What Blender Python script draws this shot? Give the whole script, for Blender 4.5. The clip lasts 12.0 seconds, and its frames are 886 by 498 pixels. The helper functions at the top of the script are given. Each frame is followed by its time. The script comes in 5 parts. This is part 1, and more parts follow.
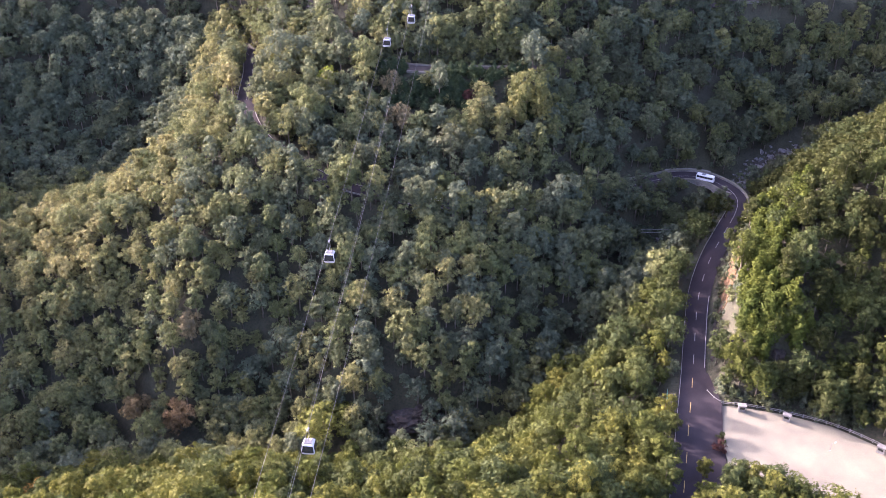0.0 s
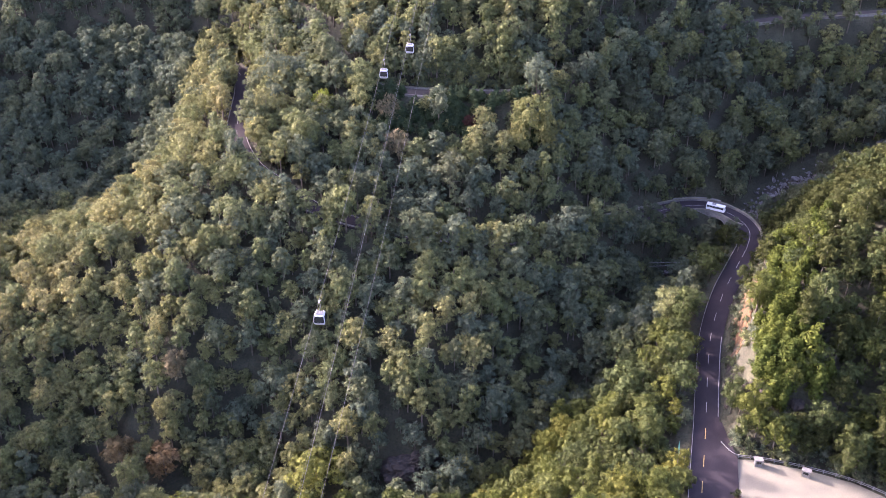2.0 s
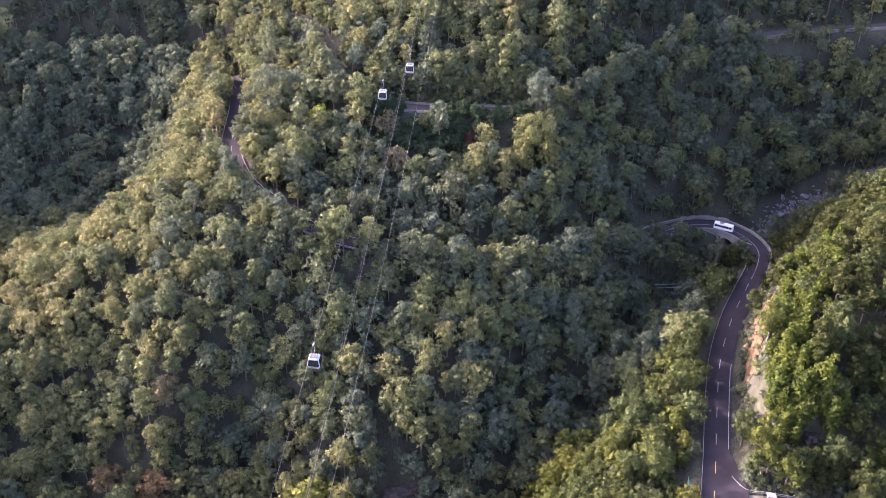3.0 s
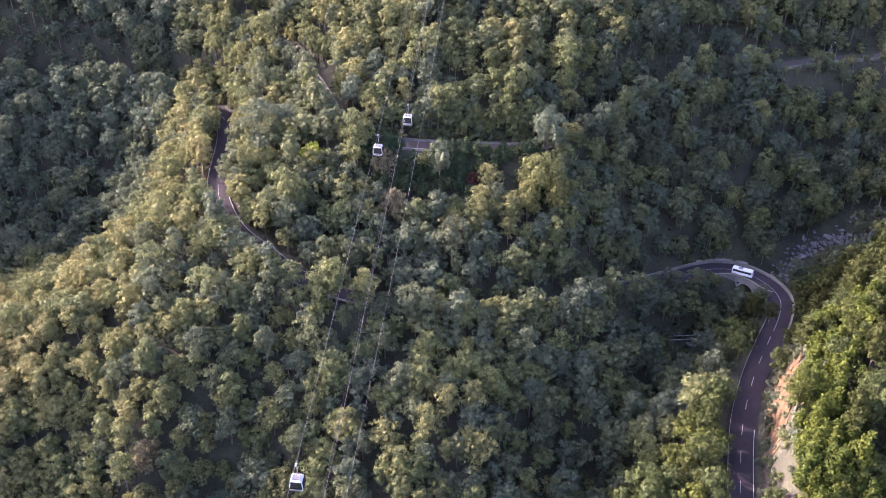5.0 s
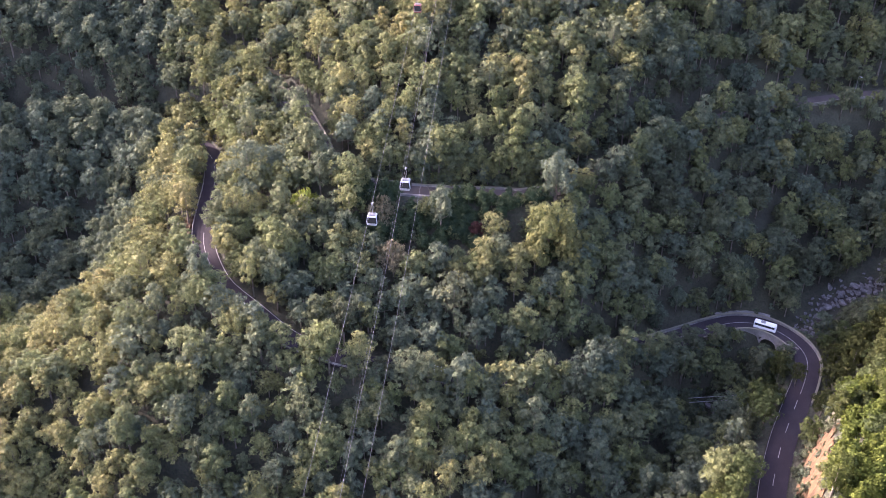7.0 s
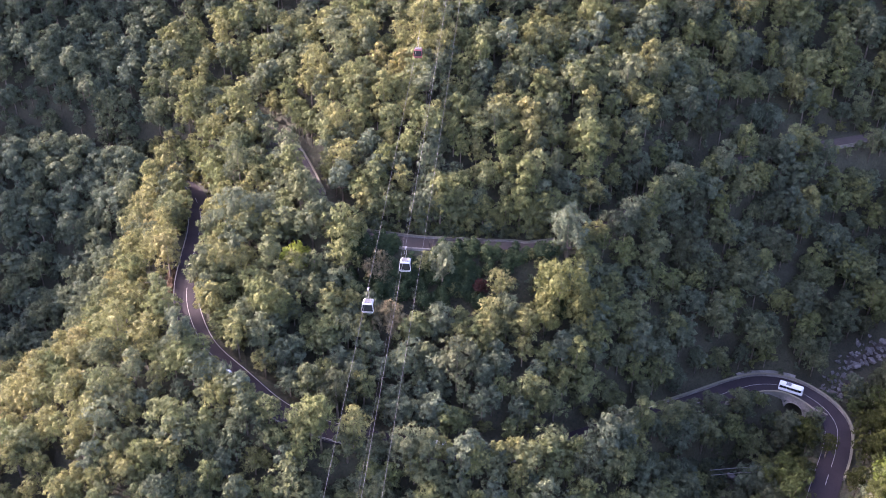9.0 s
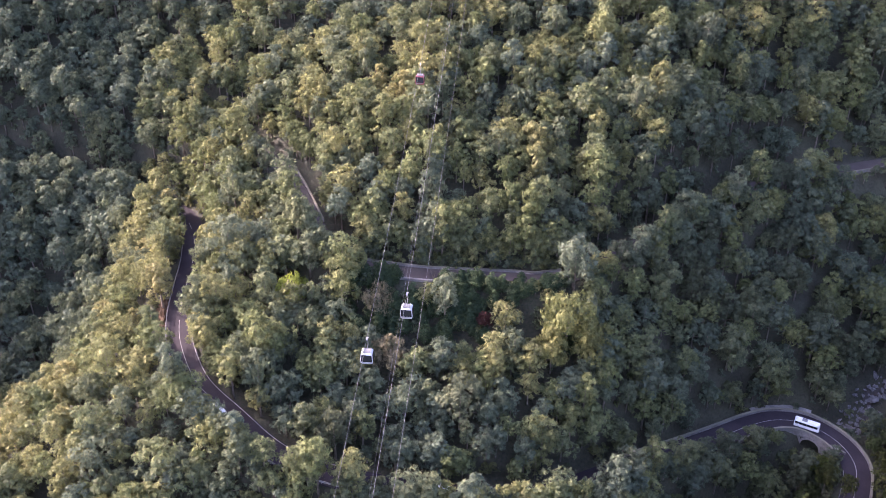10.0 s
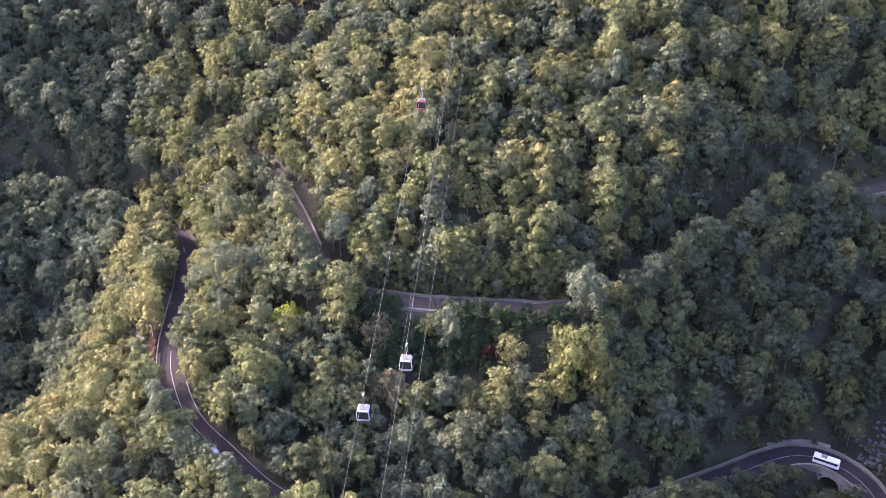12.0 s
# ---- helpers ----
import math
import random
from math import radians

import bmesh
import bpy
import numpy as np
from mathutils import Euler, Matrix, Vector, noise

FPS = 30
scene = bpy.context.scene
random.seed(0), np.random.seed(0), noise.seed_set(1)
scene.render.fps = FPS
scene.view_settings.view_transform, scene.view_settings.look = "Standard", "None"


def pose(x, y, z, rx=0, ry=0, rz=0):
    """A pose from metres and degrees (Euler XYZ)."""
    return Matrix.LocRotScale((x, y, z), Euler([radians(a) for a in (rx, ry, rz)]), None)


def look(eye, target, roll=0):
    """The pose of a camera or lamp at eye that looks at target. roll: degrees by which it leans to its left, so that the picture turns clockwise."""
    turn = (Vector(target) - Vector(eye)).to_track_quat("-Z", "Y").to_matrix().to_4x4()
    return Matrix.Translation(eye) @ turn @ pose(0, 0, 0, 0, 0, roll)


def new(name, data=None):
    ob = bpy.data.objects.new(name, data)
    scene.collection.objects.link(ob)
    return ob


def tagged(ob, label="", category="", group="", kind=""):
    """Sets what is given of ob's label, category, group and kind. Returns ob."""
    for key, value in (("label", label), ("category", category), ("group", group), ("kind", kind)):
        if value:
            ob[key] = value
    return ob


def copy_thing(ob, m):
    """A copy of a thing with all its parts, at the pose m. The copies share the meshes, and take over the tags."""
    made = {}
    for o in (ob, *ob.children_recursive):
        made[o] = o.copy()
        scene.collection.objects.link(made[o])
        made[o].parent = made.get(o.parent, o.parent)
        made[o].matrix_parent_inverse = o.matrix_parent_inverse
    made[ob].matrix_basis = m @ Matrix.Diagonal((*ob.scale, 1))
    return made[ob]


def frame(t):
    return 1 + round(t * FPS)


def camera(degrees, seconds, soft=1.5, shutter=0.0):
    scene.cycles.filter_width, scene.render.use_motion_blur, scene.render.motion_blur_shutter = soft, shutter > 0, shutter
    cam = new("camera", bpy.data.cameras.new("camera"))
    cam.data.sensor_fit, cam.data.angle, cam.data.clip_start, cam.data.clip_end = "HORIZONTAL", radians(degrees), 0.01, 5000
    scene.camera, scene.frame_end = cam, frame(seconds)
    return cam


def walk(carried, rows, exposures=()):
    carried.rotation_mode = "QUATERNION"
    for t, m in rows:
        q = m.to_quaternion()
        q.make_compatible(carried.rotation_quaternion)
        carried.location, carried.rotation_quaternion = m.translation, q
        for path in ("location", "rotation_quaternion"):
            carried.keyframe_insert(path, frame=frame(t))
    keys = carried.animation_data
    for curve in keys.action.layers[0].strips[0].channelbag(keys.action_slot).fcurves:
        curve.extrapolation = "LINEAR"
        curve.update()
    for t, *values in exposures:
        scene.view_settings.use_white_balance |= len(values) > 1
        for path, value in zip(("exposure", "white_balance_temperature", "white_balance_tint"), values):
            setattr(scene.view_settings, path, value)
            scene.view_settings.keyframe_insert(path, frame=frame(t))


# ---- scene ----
cam = camera(50.0, 12.0, 0.9)
EXPOSURE = 3.10
PATH = [
    (0, 0.00, 0.00, 178.14, -0.00, -33.00, 0.00),
    (0.5, -0.03, 4.02, 178.26, -0.04, -32.99, 0.06),
    (1, -0.14, 8.34, 178.42, -0.08, -32.95, 0.17),
    (1.5, -0.33, 13.12, 178.59, -0.14, -32.90, 0.30),
    (2, -0.58, 18.25, 178.82, -0.20, -32.88, 0.39),
    (2.5, -0.83, 23.70, 179.08, -0.25, -32.86, 0.48),
    (3, -1.08, 29.49, 179.33, -0.28, -32.83, 0.57),
    (5, -1.40, 55.11, 181.63, -0.31, -32.98, 0.64),
    (5.5, -1.40, 61.50, 181.98, -0.30, -32.97, 0.65),
    (6, -1.40, 67.80, 182.39, -0.26, -32.94, 0.63),
    (6.5, -1.44, 74.12, 182.80, -0.24, -32.89, 0.62),
    (7, -1.51, 80.37, 183.18, -0.23, -32.81, 0.61),
    (9, -2.93, 105.81, 185.08, -0.46, -32.70, 0.79),
    (9.5, -3.23, 111.93, 185.24, -0.49, -32.60, 0.85),
    (10, -3.48, 117.64, 185.35, -0.42, -32.34, 0.82),
    (10.5, -3.62, 122.48, 185.43, -0.42, -32.29, 0.85),
    (11, -3.61, 126.17, 185.51, -0.40, -32.27, 0.85),
    (11.5, -3.44, 128.76, 185.61, -0.28, -32.27, 0.79),
    (12, -3.18, 130.70, 185.72, -0.13, -32.33, 0.68),
]
walk(cam, [(t, pose(x, y, z, 0, 0, yaw) @ pose(0, 0, 0, 90 + pitch, 0, 0) @ pose(0, 0, 0, 0, 0, roll))
           for t, x, y, z, yaw, pitch, roll in PATH], exposures=[(0.0, EXPOSURE, 5950, 42), (12.0, EXPOSURE, 5950, 42)])

# ---- light ----
SUN_FROM = Vector((-0.84, 0.43, 0.34)).normalized()
world = bpy.data.worlds.new("sky")
scene.world = world
world.use_nodes = True
wn = world.node_tree
wn.nodes.clear()
sky = wn.nodes.new("ShaderNodeTexSky")
sky.sky_type, sky.sun_disc = "NISHITA", False
sky.sun_elevation = math.asin(SUN_FROM.z)
sky.sun_rotation = math.atan2(SUN_FROM.x, SUN_FROM.y)
sky.air_density, sky.dust_density, sky.ozone_density = 0.9, 5.0, 0.6
wb = wn.nodes.new("ShaderNodeBackground")
wb.inputs["Strength"].default_value = 0.15
wo = wn.nodes.new("ShaderNodeOutputWorld")
wn.links.new(sky.outputs[0], wb.inputs["Color"])
wn.links.new(wb.outputs[0], wo.inputs["Surface"])
sun_data = bpy.data.lights.new("sun", "SUN")
sun_data.energy, sun_data.angle, sun_data.color = 3.0, radians(2.0), (1.0, 0.885, 0.71)
sun = new("sun", sun_data)
sun.matrix_world = look(SUN_FROM * 900, (0, 0, 0))


# ---- materials ----
def material(name, rough=0.8, metal=0.0):
    m = bpy.data.materials.new(name)
    m.use_nodes = True
    n = m.node_tree
    b = n.nodes["Principled BSDF"]
    b.inputs["Roughness"].default_value, b.inputs["Metallic"].default_value = rough, metal
    return m, n, b


def ramp(n, source, stops):
    r = n.nodes.new("ShaderNodeValToRGB")
    e = r.color_ramp.elements
    while len(e) < len(stops):
        e.new(0.5)
    for k, (at, c) in enumerate(stops):
        e[k].position, e[k].color = at, (*c, 1)
    n.links.new(source, r.inputs["Fac"])
    return r.outputs["Color"]


def noise_out(n, scale, detail=4.0, rough=0.6, coords="Object"):
    c = n.nodes.new("ShaderNodeTexCoord")
    t = n.nodes.new("ShaderNodeTexNoise")
    t.inputs["Scale"].default_value, t.inputs["Detail"].default_value, t.inputs["Roughness"].default_value = scale, detail, rough
    n.links.new(c.outputs[coords], t.inputs["Vector"])
    return t.outputs["Fac"]


def mix(n, fac, a, b, blend="MIX"):
    x = n.nodes.new("ShaderNodeMix")
    x.data_type, x.blend_type = "RGBA", blend
    if isinstance(fac, (int, float)):
        x.inputs[0].default_value = fac
    else:
        n.links.new(fac, x.inputs[0])
    for v, k in ((a, 6), (b, 7)):
        if isinstance(v, tuple):
            x.inputs[k].default_value = (*v, 1)
        else:
            n.links.new(v, x.inputs[k])
    return x.outputs[2]


def bump(n, b, source, strength, distance):
    u = n.nodes.new("ShaderNodeBump")
    u.inputs["Strength"].default_value, u.inputs["Distance"].default_value = strength, distance
    n.links.new(source, u.inputs["Height"])
    n.links.new(u.outputs[0], b.inputs["Normal"])


def rough_surface(name, stops, fine, coarse, rough=0.85, relief=0.02, stains=(0.6, 0.6, 0.6), metal=0.0):
    """Two scales of variation: fine grain in a ramp, and coarse stains multiplied on it."""
    m, n, b = material(name, rough, metal)
    grain = noise_out(n, fine, 5)
    base = ramp(n, grain, stops)
    blot = ramp(n, noise_out(n, coarse, 3), [(0.38, stains), (0.62, (1, 1, 1))])
    n.links.new(mix(n, 1.0, base, blot, "MULTIPLY"), b.inputs["Base Color"])
    bump(n, b, grain, 0.6, relief)
    return m


def leaf_material(name, stops, per_tree=True, shine=0.75, ragged=0.525):
    """Foliage: one hue for each tree, varied again from leaf clump to leaf clump; light shines through it a little."""
    m, n, b = material(name, shine)
    if per_tree:
        a = n.nodes.new("ShaderNodeAttribute")
        a.attribute_name = "hue"
        src = a.outputs["Fac"]
    else:
        src = n.nodes.new("ShaderNodeObjectInfo").outputs["Random"]
    base = ramp(n, src, stops)
    isl = n.nodes.new("ShaderNodeNewGeometry").outputs["Random Per Island"]
    fine = ramp(n, noise_out(n, 2.2, 3, 0.7), [(0.32, (0.50, 0.53, 0.54)), (0.5, (1, 1, 1)), (0.70, (1.16, 1.16, 1.10))])
    base = mix(n, 1.0, base, fine, "MULTIPLY")
    varied = mix(n, 1.0, base, ramp(n, isl, [(0.0, (0.64, 0.67, 0.65)), (0.55, (1.0, 1.0, 1.0)), (1.0, (1.14, 1.14, 1.04))]), "MULTIPLY")
    n.links.new(varied, b.inputs["Base Color"])
    b.inputs["Specular IOR Level"].default_value = 0.10
    t = n.nodes.new("ShaderNodeBsdfTranslucent")
    n.links.new(varied, t.inputs["Color"])
    x = n.nodes.new("ShaderNodeMixShader")
    x.inputs[0].default_value = 0.36
    n.links.new(b.outputs[0], x.inputs[1])
    n.links.new(t.outputs[0], x.inputs[2])
    gaps = n.nodes.new("ShaderNodeMath")
    gaps.operation = "GREATER_THAN"
    n.links.new(noise_out(n, 4.2, 2, 0.6), gaps.inputs[0])
    gaps.inputs[1].default_value = ragged
    clear = n.nodes.new("ShaderNodeBsdfTransparent")
    y = n.nodes.new("ShaderNodeMixShader")      # ragged gaps between the leaves of a clump
    n.links.new(gaps.outputs[0], y.inputs[0])
    n.links.new(x.outputs[0], y.inputs[1])
    n.links.new(clear.outputs[0], y.inputs[2])
    n.links.new(y.outputs[0], n.nodes["Material Output"].inputs["Surface"])
    return m


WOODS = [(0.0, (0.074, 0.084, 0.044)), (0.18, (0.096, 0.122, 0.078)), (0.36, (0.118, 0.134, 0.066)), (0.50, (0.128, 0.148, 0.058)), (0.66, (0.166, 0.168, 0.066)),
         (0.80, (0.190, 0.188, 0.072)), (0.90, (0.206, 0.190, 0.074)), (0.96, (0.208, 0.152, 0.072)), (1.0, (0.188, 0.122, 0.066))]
# Blue raised a tenth: distance haze put into the leaf colour.
HAZED_WOODS = [(at, (r, g, b * 1.10)) for at, (r, g, b) in WOODS]
mat_leaves = leaf_material("woodland_leaves", HAZED_WOODS)
# Yellow-green is its own; the darkening paints shade into knoll and bank leaves.
KNOLL_WOODS_DARKENED = [(at, (r * 0.62, g * 0.64, b * 0.38)) for at, (r, g, b) in WOODS]
mat_knoll = leaf_material("knoll_leaves_darkened", KNOLL_WOODS_DARKENED)
# A like darkened copy of WOODS for the single trees.
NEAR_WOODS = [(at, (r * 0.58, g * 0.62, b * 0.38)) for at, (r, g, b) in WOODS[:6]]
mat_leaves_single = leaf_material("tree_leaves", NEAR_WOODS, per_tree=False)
mat_yellow = leaf_material("yellow_leaves", [(0.0, (0.118, 0.136, 0.036)), (1.0, (0.140, 0.150, 0.038))], per_tree=False)
mat_pale = leaf_material("pale_olive_leaves", [(0.0, (0.130, 0.142, 0.056)), (1.0, (0.148, 0.148, 0.056))], per_tree=False)
mat_bright = leaf_material("bright_yellow_green_leaves", [(0.0, (0.150, 0.182, 0.034)), (1.0, (0.170, 0.195, 0.036))], per_tree=False)
mat_brown = leaf_material("dull_brown_leaves", [(0.0, (0.150, 0.138, 0.084)), (1.0, (0.172, 0.146, 0.086))], per_tree=False, ragged=0.50)
mat_orange = leaf_material("orange_leaves", [(0.0, (0.200, 0.130, 0.036)), (1.0, (0.215, 0.140, 0.040))], per_tree=False)
mat_rust = leaf_material("rust_leaves", [(0.0, (0.150, 0.120, 0.062)), (1.0, (0.160, 0.112, 0.058))], per_tree=False)
mat_red = leaf_material("red_leaves", [(0.0, (0.070, 0.034, 0.030)), (1.0, (0.085, 0.040, 0.034))], per_tree=False)
mat_pine = leaf_material("young_pine_needles", [(0.0, (0.035, 0.058, 0.032)), (1.0, (0.055, 0.078, 0.036))], per_tree=False, ragged=0.62)
mat_cypress = leaf_material("cypress_leaves", [(0.0, (0.050, 0.070, 0.014)), (1.0, (0.082, 0.100, 0.018))], per_tree=False, ragged=0.66)
mat_bark = rough_surface("bark", [(0.3, (0.10, 0.08, 0.06)), (0.7, (0.20, 0.17, 0.14))], 6.0, 0.8)
mat_ground = rough_surface("woodland_ground", [(0.28, (0.018, 0.018, 0.012)), (0.48, (0.040, 0.044, 0.022)), (0.62, (0.052, 0.046, 0.028)), (0.78, (0.076, 0.062, 0.038))], 1.6, 0.11, 0.95, 0.6)
mat_asphalt = rough_surface("asphalt", [(0.3, (0.024, 0.019, 0.022)), (0.7, (0.036, 0.029, 0.034))], 9.0, 0.11, 0.8, 0.006, (0.72, 0.70, 0.74))
mat_asphalt.node_tree.nodes["Principled BSDF"].inputs["Specular IOR Level"].default_value = 0.2
mat_dusty = rough_surface("dusty_asphalt", [(0.3, (0.040, 0.033, 0.031)), (0.7, (0.062, 0.050, 0.045))], 9.0, 0.11, 0.85, 0.006, (0.75, 0.72, 0.70))
mat_line_white = rough_surface("white_road_paint", [(0.3, (0.20, 0.195, 0.19)), (0.7, (0.31, 0.30, 0.29))], 6.0, 0.9, 0.7, 0.003)
mat_line_yellow = rough_surface("yellow_road_paint", [(0.3, (0.42, 0.27, 0.07)), (0.7, (0.52, 0.35, 0.10))], 6.0, 0.9, 0.7, 0.003)
# Coarse bluish blots stand for soft shade as well as dirt on the yard.
mat_concrete = rough_surface("pale_concrete", [(0.3, (0.148, 0.136, 0.096)), (0.7, (0.188, 0.174, 0.126))], 3.0, 0.055, 0.85, 0.006, (0.66, 0.69, 0.74))
mat_parapet = rough_surface("parapet_stone", [(0.3, (0.15, 0.14, 0.128)), (0.7, (0.26, 0.245, 0.225))], 2.5, 0.35, 0.9, 0.03)
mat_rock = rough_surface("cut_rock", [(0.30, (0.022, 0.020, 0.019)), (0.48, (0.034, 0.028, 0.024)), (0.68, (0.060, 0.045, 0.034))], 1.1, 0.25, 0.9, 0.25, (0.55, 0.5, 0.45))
mat_boulder = rough_surface("stream_boulder", [(0.3, (0.075, 0.070, 0.068)), (0.7, (0.22, 0.205, 0.20))], 1.5, 0.4, 0.85, 0.05)
mat_soil = rough_surface("bare_soil", [(0.3, (0.060, 0.031, 0.010)), (0.7, (0.098, 0.053, 0.018))], 1.5, 0.3, 0.95, 0.08)
mat_steel = rough_surface("galvanised_steel", [(0.3, (0.22, 0.225, 0.235)), (0.7, (0.32, 0.325, 0.33))], 4.0, 0.5, 0.45, 0.002, (0.8, 0.8, 0.8), 0.6)
mat_rail = rough_surface("pale_rail", [(0.3, (0.15, 0.15, 0.15)), (0.7, (0.23, 0.225, 0.22))], 5.0, 0.6, 0.6, 0.002, (0.75, 0.75, 0.75))
mat_cable = rough_surface("steel_cable", [(0.3, (0.12, 0.12, 0.125)), (0.7, (0.19, 0.19, 0.195))], 8.0, 1.0, 0.5, 0.001, (0.8, 0.8, 0.8), 0.5)


# ---- the land ----
STREAM = [(190, 350, 18), (140, 324, 6), (116, 318, 2), (92, 300, -3), (72, 284, -9), (60, 262, -15), (44, 238, -23), (22, 216, -32), (-15, 210, -37),
          (-60, 222, -43), (-110, 228, -46), (-155, 226, -50), (-195, 195, -54), (-235, 150, -58)]
NEAR_BANK = [(22, 156, 6), (62, 160, 2), (-51, 183, -20), (-112, 180, -26), (-4, 189, -24), (-89, 202, -37), (35, 203, -12), (54, 189, -6), (53, 229, -10),
             (60, 246, -3), (36, 211, -12), (72, 268, -2), (20, 100, 0), (-120, 100, -20), (120, 100, 4), (-150, 150, -38)]
MAIN_SLOPE = [(-21, 250, -1), (17, 250, 2), (46, 268, 4), (-46, 262, 5), (-74, 275, 11), (-70, 258, -1), (-58, 252, -7), (-60, 240, -27), (-84, 248, -12), (-100, 260, -12), (10, 230, -12), (-14, 225, -15),
              (-36, 238, -11), (-78, 238, -26), (0, 300, 26), (50, 310, 28), (-30, 300, 26)]
UPPER_SLOPE = [(-10, 332, 43), (-16, 375, 69), (14, 393, 78), (60, 359, 64), (104, 366, 52), (78, 390, 79), (130, 385, 62), (100, 336, 26), (80, 330, 26),
               (20, 350, 58), (-35, 380, 62), (-45, 345, 43), (180, 385, 62)]
LEFT_SPUR = [(-85, 325, 26), (-98, 308, 14), (-118, 284, 0), (-135, 265, -16), (-82, 350, 33), (-60, 365, 45)]
# Heights at x -245 and -290: unseen hill added to shade the valley bottom.
LEFT_VALLEY = [(-124, 344, -8), (-165, 347, -10), (-215, 335, -6), (-245, 282, 32), (-290, 300, 40), (-240, 240, 5), (-142, 381, 20), (-112, 374, 20), (-105, 408, 47), (-130, 418, 49), (-142, 441, 64),
               (-120, 441, 63), (-170, 398, 33), (-80, 390, 45), (-230, 400, 35)]
KNOLL = [(91, 228, 21), (101, 214, 19), (131, 284, 31), (112, 250, 33), (140, 240, 44), (175, 280, 52), (165, 210, 44), (128, 203, 14), (100, 200, 3), (114, 208, 9), (114, 224, 20),
         (150, 312, 18), (116, 288, 10), (108, 268, 18), (220, 230, 60)]
FAR = [(0, 470, 122), (90, 470, 128), (200, 470, 125), (-70, 470, 100), (-160, 500, 100), (-260, 480, 80), (260, 400, 85), (260, 330, 60), (0, 600, 205), (280, 140, 40),
       (-300, 600, 140), (300, 600, 200), (300, 40, 20), (-300, 40, -40), (0, 40, -6)]
CONTROL = np.array(STREAM + NEAR_BANK + MAIN_SLOPE + UPPER_SLOPE + LEFT_SPUR + LEFT_VALLEY + KNOLL + FAR, float)


def spline_weights(pts, soft):
    """Thin-plate spline through the heights of ridges, banks and valley floors."""
    p, z = pts[:, :2] / 100.0, pts[:, 2]
    r2 = ((p[:, None] - p[None]) ** 2).sum(2)
    k = np.where(r2 > 0, 0.5 * r2 * np.log(np.maximum(r2, 1e-12)), 0) + soft * np.eye(len(p))
    q = np.hstack([np.ones((len(p), 1)), p])
    a = np.block([[k, q], [q.T, np.zeros((3, 3))]])
    return np.linalg.solve(a, np.r_[z, 0, 0, 0]), p


SPLINE, SPLINE_AT = spline_weights(CONTROL, 0.004)


def raw_height(x, y):
    x, y = np.clip(x, -330, 330), np.clip(y, 20, 640)
    p = np.stack([x, y], -1) / 100.0
    r2 = ((p[..., None, :] - SPLINE_AT) ** 2).sum(-1)
    k = np.where(r2 > 0, 0.5 * r2 * np.log(np.maximum(r2, 1e-12)), 0)
    return k @ SPLINE[:-3] + SPLINE[-3] + p @ SPLINE[-2:]


def smooth_line(pts, step=1.0):
    """A smooth curve through the points of a road's middle, sampled evenly."""
    p = np.array(pts, float)
    p = np.vstack([2 * p[0] - p[1], p, 2 * p[-1] - p[-2]])
    got = []
    for a, b, c, d in zip(p[:-3], p[1:-2], p[2:-1], p[3:]):
        for u in np.linspace(0, 1, 24, endpoint=False):
            got.append(0.5 * (2 * b + (c - a) * u + (2 * a - 5 * b + 4 * c - d) * u * u + (3 * b - a - 3 * c + d) * u ** 3))
    got = np.array(got + [p[-2]])
    s = np.r_[0, np.cumsum(np.linalg.norm(np.diff(got[:, :2], axis=0), axis=1))]
    at = np.arange(0, s[-1], step)
    return np.stack([np.interp(at, s, got[:, k]) for k in range(3)], 1)


LOWER_ROAD = smooth_line([(52, 130, -1), (58, 158, -0.5), (62.5, 175, 0), (65.3, 185.7, 0.2), (70.5, 205, 1.0), (75.4, 224.5, 2.0), (80.8, 243.7, 3.2), (88.5, 262, 4.2),
                          (97.0, 277.5, 5.0), (103.2, 288.5, 5.6), (106.3, 297.5, 6.2), (104.2, 305.5, 6.7), (97.8, 311.6, 7.2), (90.0, 312.4, 7.8), (82, 309.5, 8.4),
                          (72, 304.0, 9.2), (58, 296.5, 10.5), (42, 288.5, 12), (25, 279.5, 14), (8, 275.5, 16.2), (-10, 275.5, 18.6), (-27, 277.2, 21.2), (-41, 281.5, 24),
                          (-53.5, 291.5, 27), (-63.6, 301.5, 28.6), (-70.5, 315, 29.8), (-73.2, 326, 31), (-74, 338, 32.5), (-74.8, 351, 33.6), (-78, 365, 33.6),
                          (-86, 380, 32.5), (-102, 391, 31), (-126, 400, 29), (-150, 406, 28), (-190, 414, 27), (-240, 420, 26)])
UPPER_ROAD = smooth_line([(-84, 402, 53.5), (-66, 391, 52.2), (-54.1, 379.4, 50.8), (-51.7, 377.7, 50.4), (-49.1, 374.2, 49.8), (-44.7, 364.6, 48.8), (-41.2, 355.7, 48.1), (-36.9, 345.3, 47.1), (-31.5, 337.6, 45.6), (-24.7, 332.2, 44.3), (-14.5, 330.7, 43.4), (-6.9, 329.6, 43.2), (7.1, 328.2, 43.4), (17.1, 327.1, 43.8), (24.1, 325.4, 44.6),
                          (38, 328.5, 46.0), (57, 342, 48.6), (75, 354.5, 51.2), (96, 365, 53.6), (120, 371, 55), (138, 375.5, 55.5), (165, 379, 56), (220, 384, 58)])
CHANNEL = smooth_line([(124, 320, 4.0), (112, 316.5, 2.6), (104, 311.5, 2.0), (96.5, 304.5, 0.8), (88, 297.5, -3), (78, 288, -7), (66, 270, -13)])
